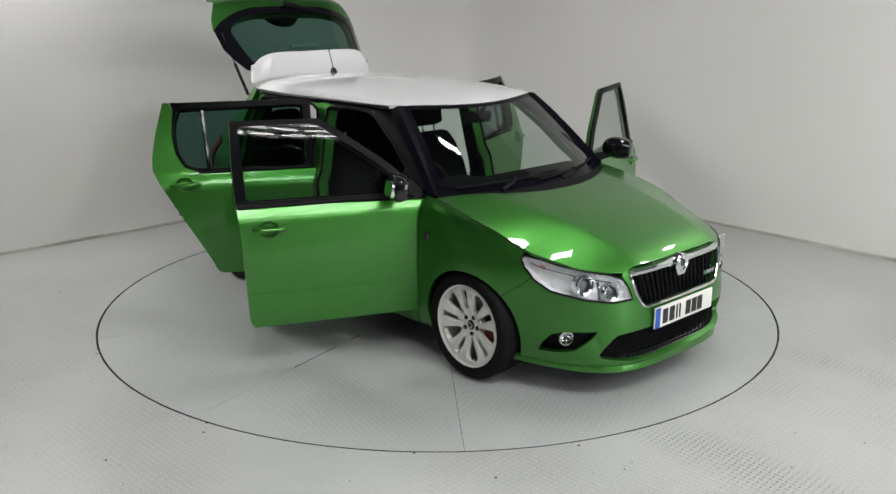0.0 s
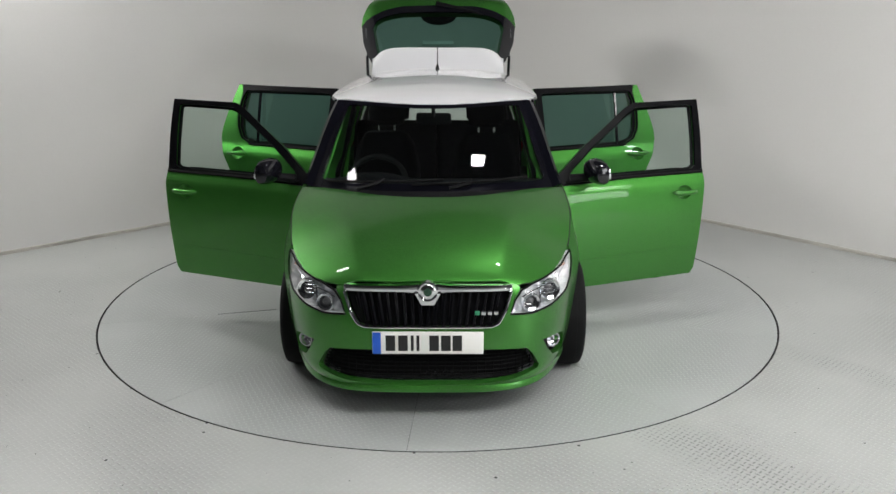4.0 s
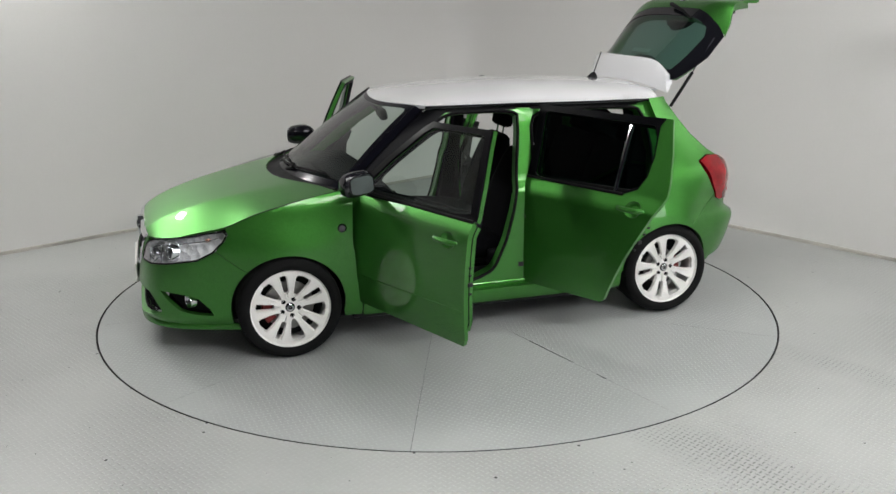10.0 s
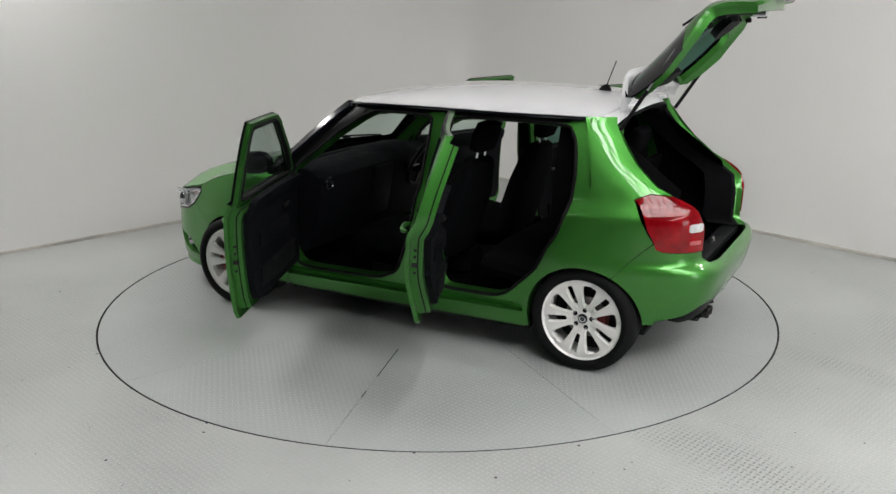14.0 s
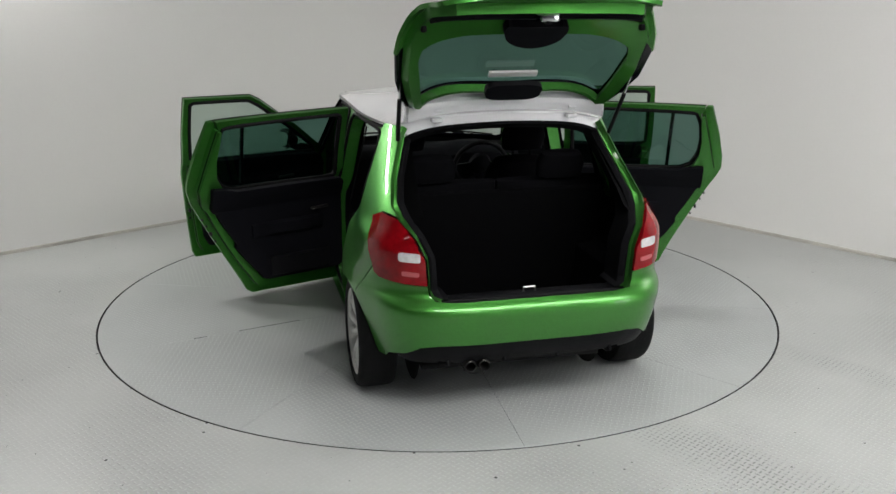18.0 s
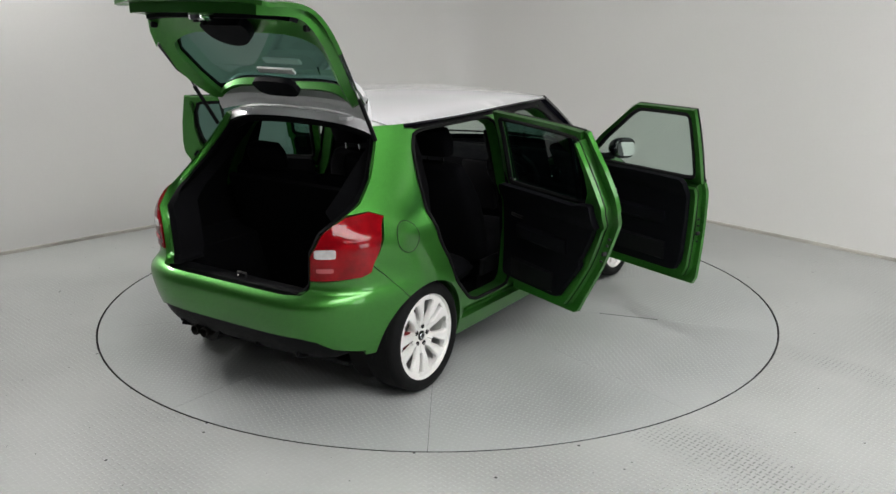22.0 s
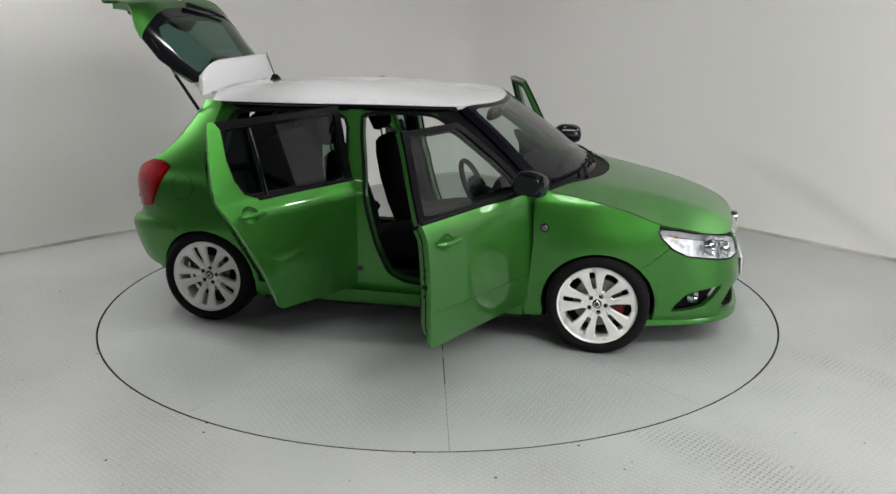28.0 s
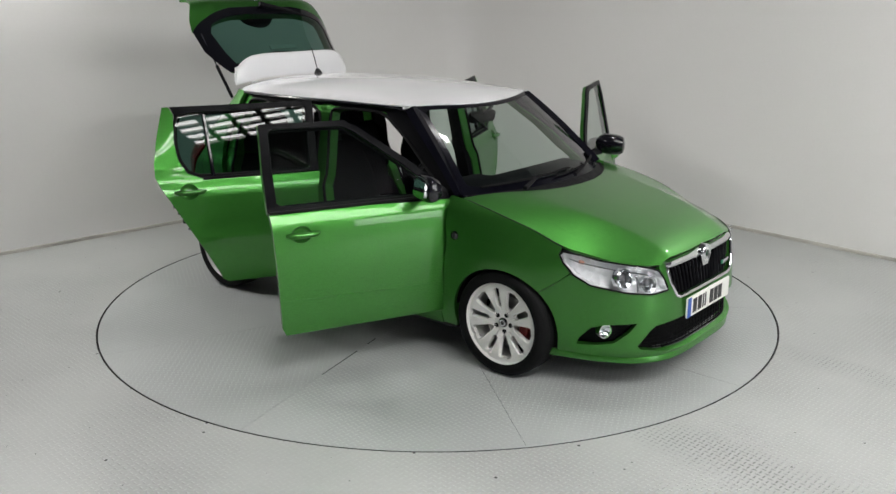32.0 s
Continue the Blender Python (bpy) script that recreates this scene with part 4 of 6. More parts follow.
def rear_half():
    for s in (1, -1):
        fs = side(s)
        # quarter panel with the rear pillar
        edge = [S(-1.136, 1.388)] + [S(x - 0.006, z) for x, z in ((-1.135, 1.376), (-1.190, 1.20), (-1.220, 1.06), (-1.222, 0.985), (-1.182, 0.90), (-1.10, 0.755), (-1.018, 0.61), (-0.955, 0.495), (-0.905, 0.40))]
        loop = straight(edge + [S(-0.875, 0.335), S(-0.875, 0.20), S(-0.905, 0.20), S(-0.90, 0.30)] + arch(REAR_AXLE, 0.322, 2, 119.5, 18) + [S(-1.44, 0.6245), S(-1.50, 0.687), S(-1.588, 0.769), S(-1.55, 0.83), S(-1.464, 0.987), S(-1.54, 1.018)], False)
        loop += [F(0.632, 1.01, True), F(0.648, 1.05, True), F(0.625, 1.15, True), F(0.588, 1.25, True), F(0.552, 1.345, True), F(0.527, 1.388, True)]
        b = Build()
        b.panel(loop, fs, SU, SV, depth=0.03)
        qp = b.obj("quarter_panel", [GREEN], CAR)
        # tail lamp
        lamp = [S(-1.471, 0.984), S(-1.54, 1.012), F(0.636, 1.000, True), F(0.580, 0.93, True), F(0.532, 0.83, True), F(0.522, 0.705, True), F(0.62, 0.712, True), S(-1.64, 0.722), S(-1.60, 0.738), S(-1.592, 0.770), S(-1.556, 0.838)]
        b = Build()
        b.panel(lamp, inset(fs, -0.008), 0.02, 0.02, depth=0.03)
        tl = b.obj("tail_lamp", [RED_LENS], CAR, label="red tail lamp with clear reversing lens")
        for (y0, y1, z0, z1) in ((0.553, 0.645, 0.820, 0.864), (0.558, 0.632, 0.750, 0.772)):
            pale = z0 < 0.8
            b = Build()
            b.panel(rounded([F(y0, z0, True), F(y1, z0 + 0.004, True), F(y1, z1 + 0.004, True), F(y0, z1, True)], 0.2), inset(fs, -0.0115), 0.02, 0.02, depth=0.004)
            b.obj("rear_fog_lens" if pale else "clear_lens", [PALE_RED if pale else CLEAR_LENS], tl)
        # inner edge of the boot opening, between skin and lamp
        b = Build()
        rings = []
        for q, z in [F(0.465, 0.634, True), F(0.500, 0.645, True), F(0.513, 0.67, True), F(0.515, 0.70, True), F(0.524, 0.83, True), F(0.57, 0.93, True), F(0.632, 1.0, True), F(0.644, 1.05, True), F(0.620, 1.15, True), F(0.582, 1.25, True), F(0.548, 1.345, True)]:
            p = Vector(fs(q, z))
            wide = 0.012 if z < 0.95 else 0.03
            rings.append([p, p + Vector((0.030, -s * 0.004, 0)), p + Vector((0.036, -s * wide, 0.0)), p + Vector((0.05, -s * (wide + 0.004), 0))])
        b.loft(rings, close=False, caps=False)
        b.obj("boot_jamb", [GREEN], CAR)
        b = Build()
        b.loft([[r[3] + Vector((-0.012, 0, 0)), r[3] + Vector((-0.016, -s * 0.012, 0)), r[3] + Vector((0.0, -s * 0.035, 0)), r[3] + Vector((0.17, -s * 0.03, 0))] for r in rings], close=False, caps=False)
        b.obj("boot_seal", [SEAL], CAR)
        # fuel flap
        if s == -1:
            b = Build()
            lp = [S(-1.36 + 0.075 * math.cos(t), 0.868 + 0.075 * math.sin(t)) for t in np.linspace(0, 2 * math.pi, 28, endpoint=False)]
            b.panel(lp, inset(fs, -0.0015), 0.03, 0.03, depth=0.003, back=False)
            ff = b.obj("fuel_flap", [GREEN], CAR)
            ring = [Vector(inset(fs, -0.0005)(*S(-1.36 + 0.077 * math.cos(t), 0.868 + 0.077 * math.sin(t)))) for t in np.linspace(0, 2 * math.pi, 37)]
            b = Build()
            b.tube(ring, 0.0018, 5, caps=False)
            b.obj("flap_gap", [GAP], ff)
    # rear bumper
    top = straight(arch(REAR_AXLE, 0.322, 178, 120.2, 12) + [S(-1.4415, 0.6225), S(-1.502, 0.685), S(-1.590, 0.764), S(-1.604, 0.733), S(-1.645, 0.717)], False) + [F(0.62, 0.707, True), F(0.522, 0.700, True), F(0.515, 0.66, True), F(0.49, 0.636, True), F(0.40, 0.630, True)]
    low = [F(0.25, 0.415, True), F(0.48, 0.418, True), F(0.56, 0.405, True), F(0.62, 0.36, True), F(0.70, 0.325, True), S(-1.60, 0.300), S(-1.550, 0.302)]
    loop = top + mirror_loop(list(reversed(top)), True) + mirror_loop(list(reversed(low)), True) + low
    b = Build()
    b.panel(loop, side(1), SU, 0.025, depth=0.03, centre=(0, 0, 0.5))
    b.obj("rear_bumper", [GREEN], CAR)
    dl = [F(0.25, 0.412, True), F(0.48, 0.414, True), F(0.56, 0.400, True), F(0.62, 0.355, True), F(0.66, 0.32, True), F(0.60, 0.295, True), F(0.3, 0.285, True)]
    b = Build()
    b.panel(dl + mirror_loop(list(reversed(dl)), True), inset(side(1), 0.012), SU, 0.025, depth=0.02, centre=(0, 0, 0.5))
    df = b.obj("diffuser", [PLASTIC], CAR)
    for y in (0.42, 0.14, -0.14, -0.42):
        b = Build()
        b.box((-1.765, y, 0.302), (0.07, 0.016, 0.045), 0.006, m=pose(0, 0, 0, 0, 22, 0))
        b.obj("fin", [PLASTIC], df)
    for y in (0.315, 0.245):
        b = Build()
        b.lathe([(0.018, 0.16), (0.027, 0.16), (0.029, 0.0), (0.025, -0.004), (0.023, 0.03), (0.021, 0.1)], 24, "x", (-1.812, y, 0.284))
        b.obj("exhaust_tip", [DARK_STEEL], df)
    b = Build()
    b.tube([(-1.75, 0.27, 0.265), (-1.2, 0.25, 0.25)], 0.07, 12, flat=0.7)
    b.obj("silencer", [DARK], CAR)


def middle():
    for s in (1, -1):
        fs = side(s)
        # frame of the door openings: pillars, cant rail and sill flange
        outer = [S(0.86, 0.22), S(-0.885, 0.22), S(-0.90, 0.36), S(-0.97, 0.49), S(-1.05, 0.60), S(-1.14, 0.745), S(-1.20, 0.89), S(-1.22, 1.0), S(-1.20, 1.18), S(-1.15, 1.386), S(0.0, 1.392), S(0.30, 1.386), S(0.36, 1.378), S(0.62, 1.190), S(0.86, 0.965)]
        b = Build()
        b.panel(straight(outer), inset(fs, 0.034), SU, SV, holes=[APER_F, APER_R], depth=0.075)
        b.obj("side_frame", [GREEN], CAR)
        # sill
        b = Build()
        b.panel([S(0.79, 0.192), S(-0.88, 0.192), S(-0.88, 0.288), S(0.79, 0.272)], fs, 0.05, 0.02, depth=0.034)
        b.obj("sill", [GREEN], CAR)
        b = Build()
        b.tube([Vector(inset(fs, 0.030)(*S(x, 0.302 + 0.012 * (0.8 - x) / 1.7))) for x in np.linspace(0.78, -0.80, 20)], 0.007, 6)
        b.obj("sill_ridge", [GREEN], CAR)
        b = Build()
        b.panel([S(-0.19, 0.40), S(-0.26, 0.40), S(-0.26, 0.43), S(-0.19, 0.43)], inset(fs, 0.0325), 0.05, 0.05, depth=0.001, back=False)
        b.obj("pillar_label", [INK], CAR)
        b = Build()
        for zz in (0.66, 0.72):
            b.box(Vector(inset(fs, 0.03)(*S(-0.235, zz))), (0.03, 0.012, 0.035), 0.004)
        b.obj("door_striker", [STEEL], CAR)
        # rubber seals round the openings
        for ap in (APER_F, APER_R):
            b = Build()
            ring = [Vector(inset(fs, 0.032)(*p)) for p in dense(ap, 0.03, 0.03)]
            b.tube(ring + [ring[0]], 0.010, 6, caps=False)
            b.obj("door_seal", [RUBBER], CAR)
        # black upper frame: front pillar inside the door and the rail above the openings
        rail = [S(0.86, 0.965), S(0.775, 0.945), S(0.705, 1.025), S(0.475, 1.212), S(0.245, 1.364), S(-0.20, 1.366), S(-0.215, 1.374), S(-0.295, 1.374), S(-0.31, 1.364), S(-1.05, 1.362), S(-1.07, 1.372), S(-1.14, 1.380), S(-1.14, 1.389), S(0.0, 1.396), S(0.30, 1.389), S(0.37, 1.382), S(0.63, 1.194)]
        b = Build()
        b.panel(rail, inset(fs, 0.028), SU, SV, depth=0.07)
        b.obj("upper_frame", [SATIN], CAR)
        # black front pillar
        b = Build()
        foot = [Vector(screen(s * 1.0, v)) for v in np.linspace(0, 1, 9)]
        outl = [Vector(fs(*S(x, z))) for x, z in zip(np.linspace(0.872, 0.385, 9), [0.955, 1.012, 1.068, 1.122, 1.175, 1.226, 1.276, 1.324, 1.374])]
        rings = []
        for a, c in zip(foot, outl):
            mid = a.lerp(c, 0.5) + Vector((0.02, s * 0.012, 0.012))
            rings.append([a, mid, c, c + Vector((-0.03, -s * 0.05, -0.03)), a + Vector((-0.05, -s * 0.01, -0.03))])
        b.loft(rings)
        b.obj("front_pillar", [PILLAR], CAR, label="gloss black front pillar")
        # black strip along the roof edge above the doors
        b = Build()
        b.tube([Vector(inset(fs, 0.004)(*S(x, ROOF_E(x) - 0.010))) for x in np.linspace(0.36, -1.14, 25)], 0.009, 6)
        b.obj("roof_strip", [GLOSS_BLACK], CAR)


def wheel(x, s):
    """One wheel; y runs outward. s: 1 on the car's left."""
    hub = Vector((x, s * ((0.738 if s == 1 else 0.714) if x > 0 else 0.712), HUB_Z))
    R, r0 = 0.298, 0.234
    b = Build()
    prof = [(r0 - 0.004, -0.095), (r0 + 0.004, -0.100), (r0 + 0.02, -0.103), (R - 0.03, -0.100), (R - 0.010, -0.092), (R - 0.002, -0.075), (R, -0.04), (R, 0.04), (R - 0.002, 0.075), (R - 0.010, 0.090), (R - 0.03, 0.099), (r0 + 0.022, 0.101), (r0 + 0.006, 0.094), (r0 - 0.004, 0.090)]
    b.lathe(prof, 64, "y")
    for g in (-0.045, -0.015, 0.015, 0.045):
        b.lathe([(R + 0.0003, g - 0.004), (R - 0.004, g - 0.003), (R - 0.004, g + 0.003), (R + 0.0003, g + 0.004)], 64, "y", mat=1)
    return hub, b, wheel_rim(r0)


def wheel_rim(r0):
    rim = Build()
    rim.lathe([(r0 - 0.006, -0.09), (r0 - 0.022, -0.07), (r0 - 0.03, 0.0), (r0 - 0.022, 0.055), (r0 - 0.012, 0.078), (r0 - 0.003, 0.086), (r0 + 0.006, 0.092), (r0 + 0.008, 0.084), (r0 - 0.002, 0.076)], 64, "y")
    spokes = []
    slot = lambda r: float(np.interp(r, [0.0915, 0.093, 0.10, 0.192, 0.197, 0.1985], [0.0, 0.009, 0.013, 0.0170, 0.0155, 0.0]))
    gap = lambda r: float(np.interp(r, [0.0725, 0.074, 0.09, 0.13, 0.178, 0.193, 0.1985, 0.2], [0.0, 0.006, 0.015, 0.027, 0.039, 0.037, 0.030, 0.0]))
    for i in range(10):
        axis = 72 * (i // 2) + 90
        turn = 1 if i % 2 else -1
        sp = Build()
        rings = []
        for r in (0.040, 0.06, 0.0725, 0.074, 0.08, 0.0915, 0.093, 0.10, 0.115, 0.13, 0.15, 0.165, 0.178, 0.188, 0.193, 0.197, 0.1985, 0.2, 0.207, 0.2225):
            a0 = math.asin(max(slot(r), 0) / r) + 0.001
            a1 = radians(36) - math.asin(max(gap(r), 0) / r) - 0.001
            t = (r - 0.04) / 0.18
            yo = 0.052 + 0.028 * math.sin(t * math.pi * 0.62)
            ring = []
            for u, deep in ((0.0, 0.026), (0.0, 0.006), (0.13, 0.0), (0.35, 0.0015), (0.65, 0.0015), (0.87, 0.0), (1.0, 0.006), (1.0, 0.026)):
                a = radians(axis) + turn * (a0 + (a1 - a0) * u)
                ring.append((r * math.cos(a), yo - deep, r * math.sin(a)))
            rings.append(ring)
        sp.loft(rings)
        spokes.append(sp)
    return rim, spokes


def wheels():
    for x in (FRONT_AXLE, REAR_AXLE):
        for s in (1, -1):
            hub, ty, (rim, spokes) = wheel(x, s)
            turn = Matrix.Translation(hub) @ pose(0, 0, 0, 0, 11 if x > 0 else 24, 0 if s == 1 else 180)
            b = Build()
            b.lathe([(0.001, 0.052), (0.058, 0.055), (0.068, 0.050), (0.075, 0.038), (0.075, -0.02)], 40, "y")
            wh = b.move(turn).obj("wheel", [WHEEL], CAR, label="white alloy wheel with paired spokes and black tyre")
            ty.move(turn).obj("tyre", [RUBBER, GAP], wh)
            rim.move(turn).obj("rim", [WHEEL], wh)
            for sp in spokes:
                sp.move(turn).obj("spoke", [WHEEL], wh)
            b = Build()
            b.lathe([(0.001, 0.062), (0.022, 0.061), (0.027, 0.057), (0.028, 0.05)], 28, "y")
            b.move(turn).obj("hub_cap", [GLOSS_BLACK], wh)
            b = Build()
            b.lathe([(0.012, 0.0635), (0.017, 0.0640), (0.020, 0.0620)], 24, "y")
            b.move(turn).obj("cap_ring", [CHROME], wh)
            for i in range(5):
                a = radians(72 * i + 54)
                b = Build()
                b.lathe([(0.001, 0.056), (0.009, 0.056), (0.0125, 0.0585), (0.0135, 0.057), (0.0135, 0.045)], 12, "y", (0.051 * math.cos(a), 0, 0.051 * math.sin(a)))
                b.move(turn).obj("wheel_bolt", [PLASTIC], wh)
            # brake
            side_m = Matrix.Translation(hub) @ pose(0, 0, 0, 0, 0, 0 if s == 1 else 180)
            b = Build()
            rd = 0.144 if x > 0 else 0.116
            b.lathe([(0.07, 0.012), (rd, 0.012), (rd, -0.010), (0.07, -0.010)], 48, "y")
            b.lathe([(0.001, 0.03), (0.07, 0.03), (0.072, 0.012)], 32, "y")
            b.move(side_m).obj("brake_disc", [STEEL], wh)
            b = Build()
            ca = -10 if x > 0 else 180
            rings = []
            for t in np.linspace(-26, 26, 9):
                a = radians((ca if s == 1 else 180 - ca) + t)
                ring = []
                for rr, yy in ((rd - 0.045, 0.036), (rd + 0.006, 0.036), (rd + 0.014, 0.026), (rd + 0.014, -0.03), (rd - 0.045, -0.03)):
                    ring.append((rr * math.cos(a), yy, rr * math.sin(a)))
                rings.append(ring)
            b.loft(rings)
            b.move(side_m).obj("caliper", [RED], wh)
            # arch liner
            b = Build()
            rings = []
            for t in np.linspace(4, 176, 20):
                a = radians(t)
                rr = 0.352
                c, q = math.cos(a) * rr + x, math.sin(a) * rr + HUB_Z
                y1 = s * (Y(max(min(c, 1.9), -1.75), max(q, 0.2)) - 0.05)
                rings.append([(c, y1, q), (c, s * 0.48, q), (x + (c - x) * 1.05, s * 0.48, HUB_Z + (q - HUB_Z) * 1.05), (x + (c - x) * 1.05, y1, HUB_Z + (q - HUB_Z) * 1.05)])
            b.loft(rings)
            b.lathe([(0.001, 0.0), (0.285, 0.0)], 32, "y", (x, s * 0.50, HUB_Z))
            b.obj("arch_liner", [DARK], CAR)


def doors():
    for s in (1, -1):
        fs = side(s)
        for which in ("front", "rear"):
            fr = which == "front"
            hinge = Vector((0.79, s * 0.75, 0)) if fr else Vector((-0.265, s * 0.768, 0))
            ang = (-68.3 if s == 1 else 67.3) if fr else (-66.0 if s == 1 else 64.6)
            m = Matrix.Translation(hinge) @ pose(0, 0, 0, 0, 0, ang) @ Matrix.Translation(-hinge)
            if fr:
                outer = [S(0.845, 0.926)] + DOOR_F[1:-1] + [S(-0.220, 0.948), S(0.3, 0.943)]
                frame_loop = SASH_F
                glass = LIGHT_F
            else:
                outer = [S(-0.229, 0.955)] + DOOR_R[1:] + [S(-1.10, 1.380), S(-1.078, 1.338), S(-1.085, 1.28), S(-1.095, 1.18), S(-1.08, 1.075), S(-1.035, 0.998), S(-0.96, 0.967), S(-0.6, 0.960)]
                frame_loop = [S(-0.229, 0.956), S(-0.236, 1.15), S(-0.232, 1.390), S(-1.095, 1.382), S(-1.075, 1.336), S(-1.083, 1.28), S(-1.093, 1.18), S(-1.078, 1.076), S(-1.034, 1.0), S(-0.96, 0.969), S(-0.6, 0.962)]
                glass = LIGHT_R
            outer, frame_loop, glass = straight(outer), straight(frame_loop), straight(rounded(glass, 0.12, 2))
            hx, hz = (-0.065, 0.835) if fr else (-1.04, 0.895)
            bowl = [S(hx + 0.054 * math.cos(t), hz + 0.044 * math.sin(t)) for t in np.linspace(0, 2 * math.pi, 28, endpoint=False)]
            b = Build()
            b.panel(outer, fs, SU, SV, holes=[bowl], depth=0.022)
            door = b.obj("door", [GREEN], CAR, label=("open green front door with black window frame" if fr else "open green rear door with dark glass"))
            door.matrix_local = m
            # inner shell behind the skin
            b = Build()
            if fr:
                shell = [S(0.815, 0.90), S(0.80, 0.45), S(0.77, 0.33), S(-0.13, 0.335), S(-0.155, 0.40), S(-0.175, 0.70), S(-0.19, 0.945), S(0.3, 0.94)]
            else:
                shell = [S(-0.26, 0.945), S(-0.245, 0.70), S(-0.235, 0.36), S(-0.83, 0.365), S(-0.90, 0.48), S(-0.975, 0.61), S(-1.068, 0.775), S(-1.15, 0.93), S(-1.175, 1.0), S(-1.135, 1.19), S(-1.10, 1.345), S(-1.085, 1.345), S(-1.085, 1.28), S(-1.092, 1.18), S(-1.078, 1.076), S(-1.034, 1.0), S(-0.96, 0.965), S(-0.6, 0.955)]
            b.panel(straight(shell), inset(fs, 0.021), SU, SV, depth=0.065)
            b.obj("door_shell", [GREEN], door)
            seal = [Vector(inset(fs, 0.060)(*p)) for p in dense(straight(shell), 0.03, 0.03)]
            b = Build()
            b.tube(seal + [seal[0]], 0.0035, 6, caps=False)
            b.obj("weather_strip", [RUBBER], door)
            b = Build()
            if fr:
                trim = [S(0.775, 0.975), S(0.77, 0.45), S(0.74, 0.362), S(-0.085, 0.365), S(-0.12, 0.43), S(-0.138, 0.70), S(-0.152, 0.985), S(0.3, 0.985)]
            else:
                trim = [S(-0.265, 0.99), S(-0.260, 0.70), S(-0.264, 0.398), S(-0.80, 0.398), S(-0.872, 0.51), S(-0.952, 0.645), S(-1.040, 0.79), S(-1.100, 0.90), S(-1.110, 1.02), S(-1.03, 1.01), S(-0.96, 0.992), S(-0.6, 0.992)]
            trim = straight(rounded(trim, 0.12, 3))
            b.panel(trim, inset(fs, 0.086), SU, SV, depth=0.035)
            b.obj("trim_panel", [TRIM], door, label="black inner door trim")
            # arm rest, pull and door pocket on the trim
            xa, xb = (0.55, 0.02) if fr else (-0.40, -0.86)
            b = Build()
            za = 0.70 if fr else 0.72
            rings = []
            for t in np.linspace(0, 1, 9):
                x = xa + (xb - xa) * t
                yy = Y(x, za) - 0.12
                w = 0.012 + 0.035 * math.sin(math.pi * min(t * 1.15, 1)) ** 0.6
                rings.append([(x, s * yy, za + 0.035), (x, s * (yy - w), za + 0.025), (x, s * (yy - w), za - 0.03), (x, s * yy, za - 0.06)])
            b.loft(rings)
            b.obj("arm_rest", [TRIM], door)
            b = Build()
            rings = []
            for t in np.linspace(0, 1, 9):
                x = (0.66 if fr else -0.36) + ((-0.0 if fr else -0.76) - (0.66 if fr else -0.36)) * t
                yy = Y(x, 0.47) - 0.115
                w = 0.008 + 0.03 * math.sin(math.pi * min(max(t, 0.02), 0.98)) ** 0.5
                rings.append([(x, s * yy, 0.54), (x, s * (yy - w), 0.535), (x, s * (yy - w * 0.8), 0.43), (x, s * yy, 0.42)])
            b.loft(rings)
            b.obj("door_pocket", [PLASTIC], door)
            b = Build()
            xh = 0.50 if fr else -0.42
            b.tube([(xh + 0.05, s * (Y(xh, 0.80) - 0.135), 0.80), (xh, s * (Y(xh, 0.80) - 0.145), 0.80), (xh - 0.06, s * (Y(xh, 0.80) - 0.135), 0.795)], 0.010, 6)
            b.obj("inner_handle", [DARK_STEEL], door)
            # window frame: black outside, green inside
            b = Build()
            b.panel(frame_loop, inset(fs, 0.002), SU, SV, holes=[glass], depth=0.014)
            b.obj("window_frame", [SATIN], door)
            b = Build()
            b.panel(frame_loop, inset(fs, 0.017), SU, SV, holes=[glass], depth=0.024)
            b.obj("inner_frame", [GREEN], door)
            b = Build()

            def flat_pane(q, z):
                """The pane, flatter along the car than the body's skin."""
                x = fs(q, z)[0]
                up = (z - 1.00) / 0.35
                if fr:
                    end = 0.75 - (z - 0.962) * 1.28
                    t = (x + 0.18) / (end + 0.18)
                    ya = Y(-0.18, 1.00) + (Y(-0.18, 1.35) - Y(-0.18, 1.00)) * up
                    yb = Y(0.70, 1.00) + (Y(0.254, 1.35) - Y(0.70, 1.00)) * up
                    y = ya * (1 - t) + yb * t - 0.012
                else:
                    y = Y(-0.30, 1.00) + (Y(-0.30, 1.35) - Y(-0.30, 1.00)) * up - 0.012 - 0.055 * (-0.30 - x)
                return (x, s * y, z)
            b.panel(glass, flat_pane, SU, SV, depth=0, back=False)
            pane = b.obj("door_glass", [GLASS if fr else TINTED], door)
            ring = [Vector(inset(fs, 0.036)(*p)) for p in dense(glass, 0.03, 0.03)]
            gb = Build()
            gb.tube(ring + [ring[0]], 0.014, 6, caps=False)
            gb.obj("window_seal", [RUBBER], door)
            # pressed crease low on the skin
            if fr:
                gb = Build()
                gb.panel([S(0.76, 0.452), S(-0.17, 0.478), S(-0.17, 0.488), S(0.76, 0.464)], inset(fs, -0.0025), SU, SV, depth=0.004, back=False)
                gb.obj("door_crease", [GREEN], door)
            pane.visible_shadow = False
            if not fr:
                b = Build()
                b.tube([Vector(inset(fs, 0.010)(*S(-0.885 - 0.02 * t, 0.972 + 0.362 * t))) for t in np.linspace(0, 1, 7)], 0.012, 6)
                b.obj("window_bar", [GLOSS_BLACK], door)
            b = Build()
            ends = (0.75, -0.215) if fr else (-0.235, -0.95)
            b.tube([Vector(inset(fs, -0.003)(*S(x, (0.950 if fr else 0.963) + 0.0 * x))) for x in np.linspace(*ends, 14)], 0.009, 6)
            b.obj("belt_strip", [RUBBER], door)
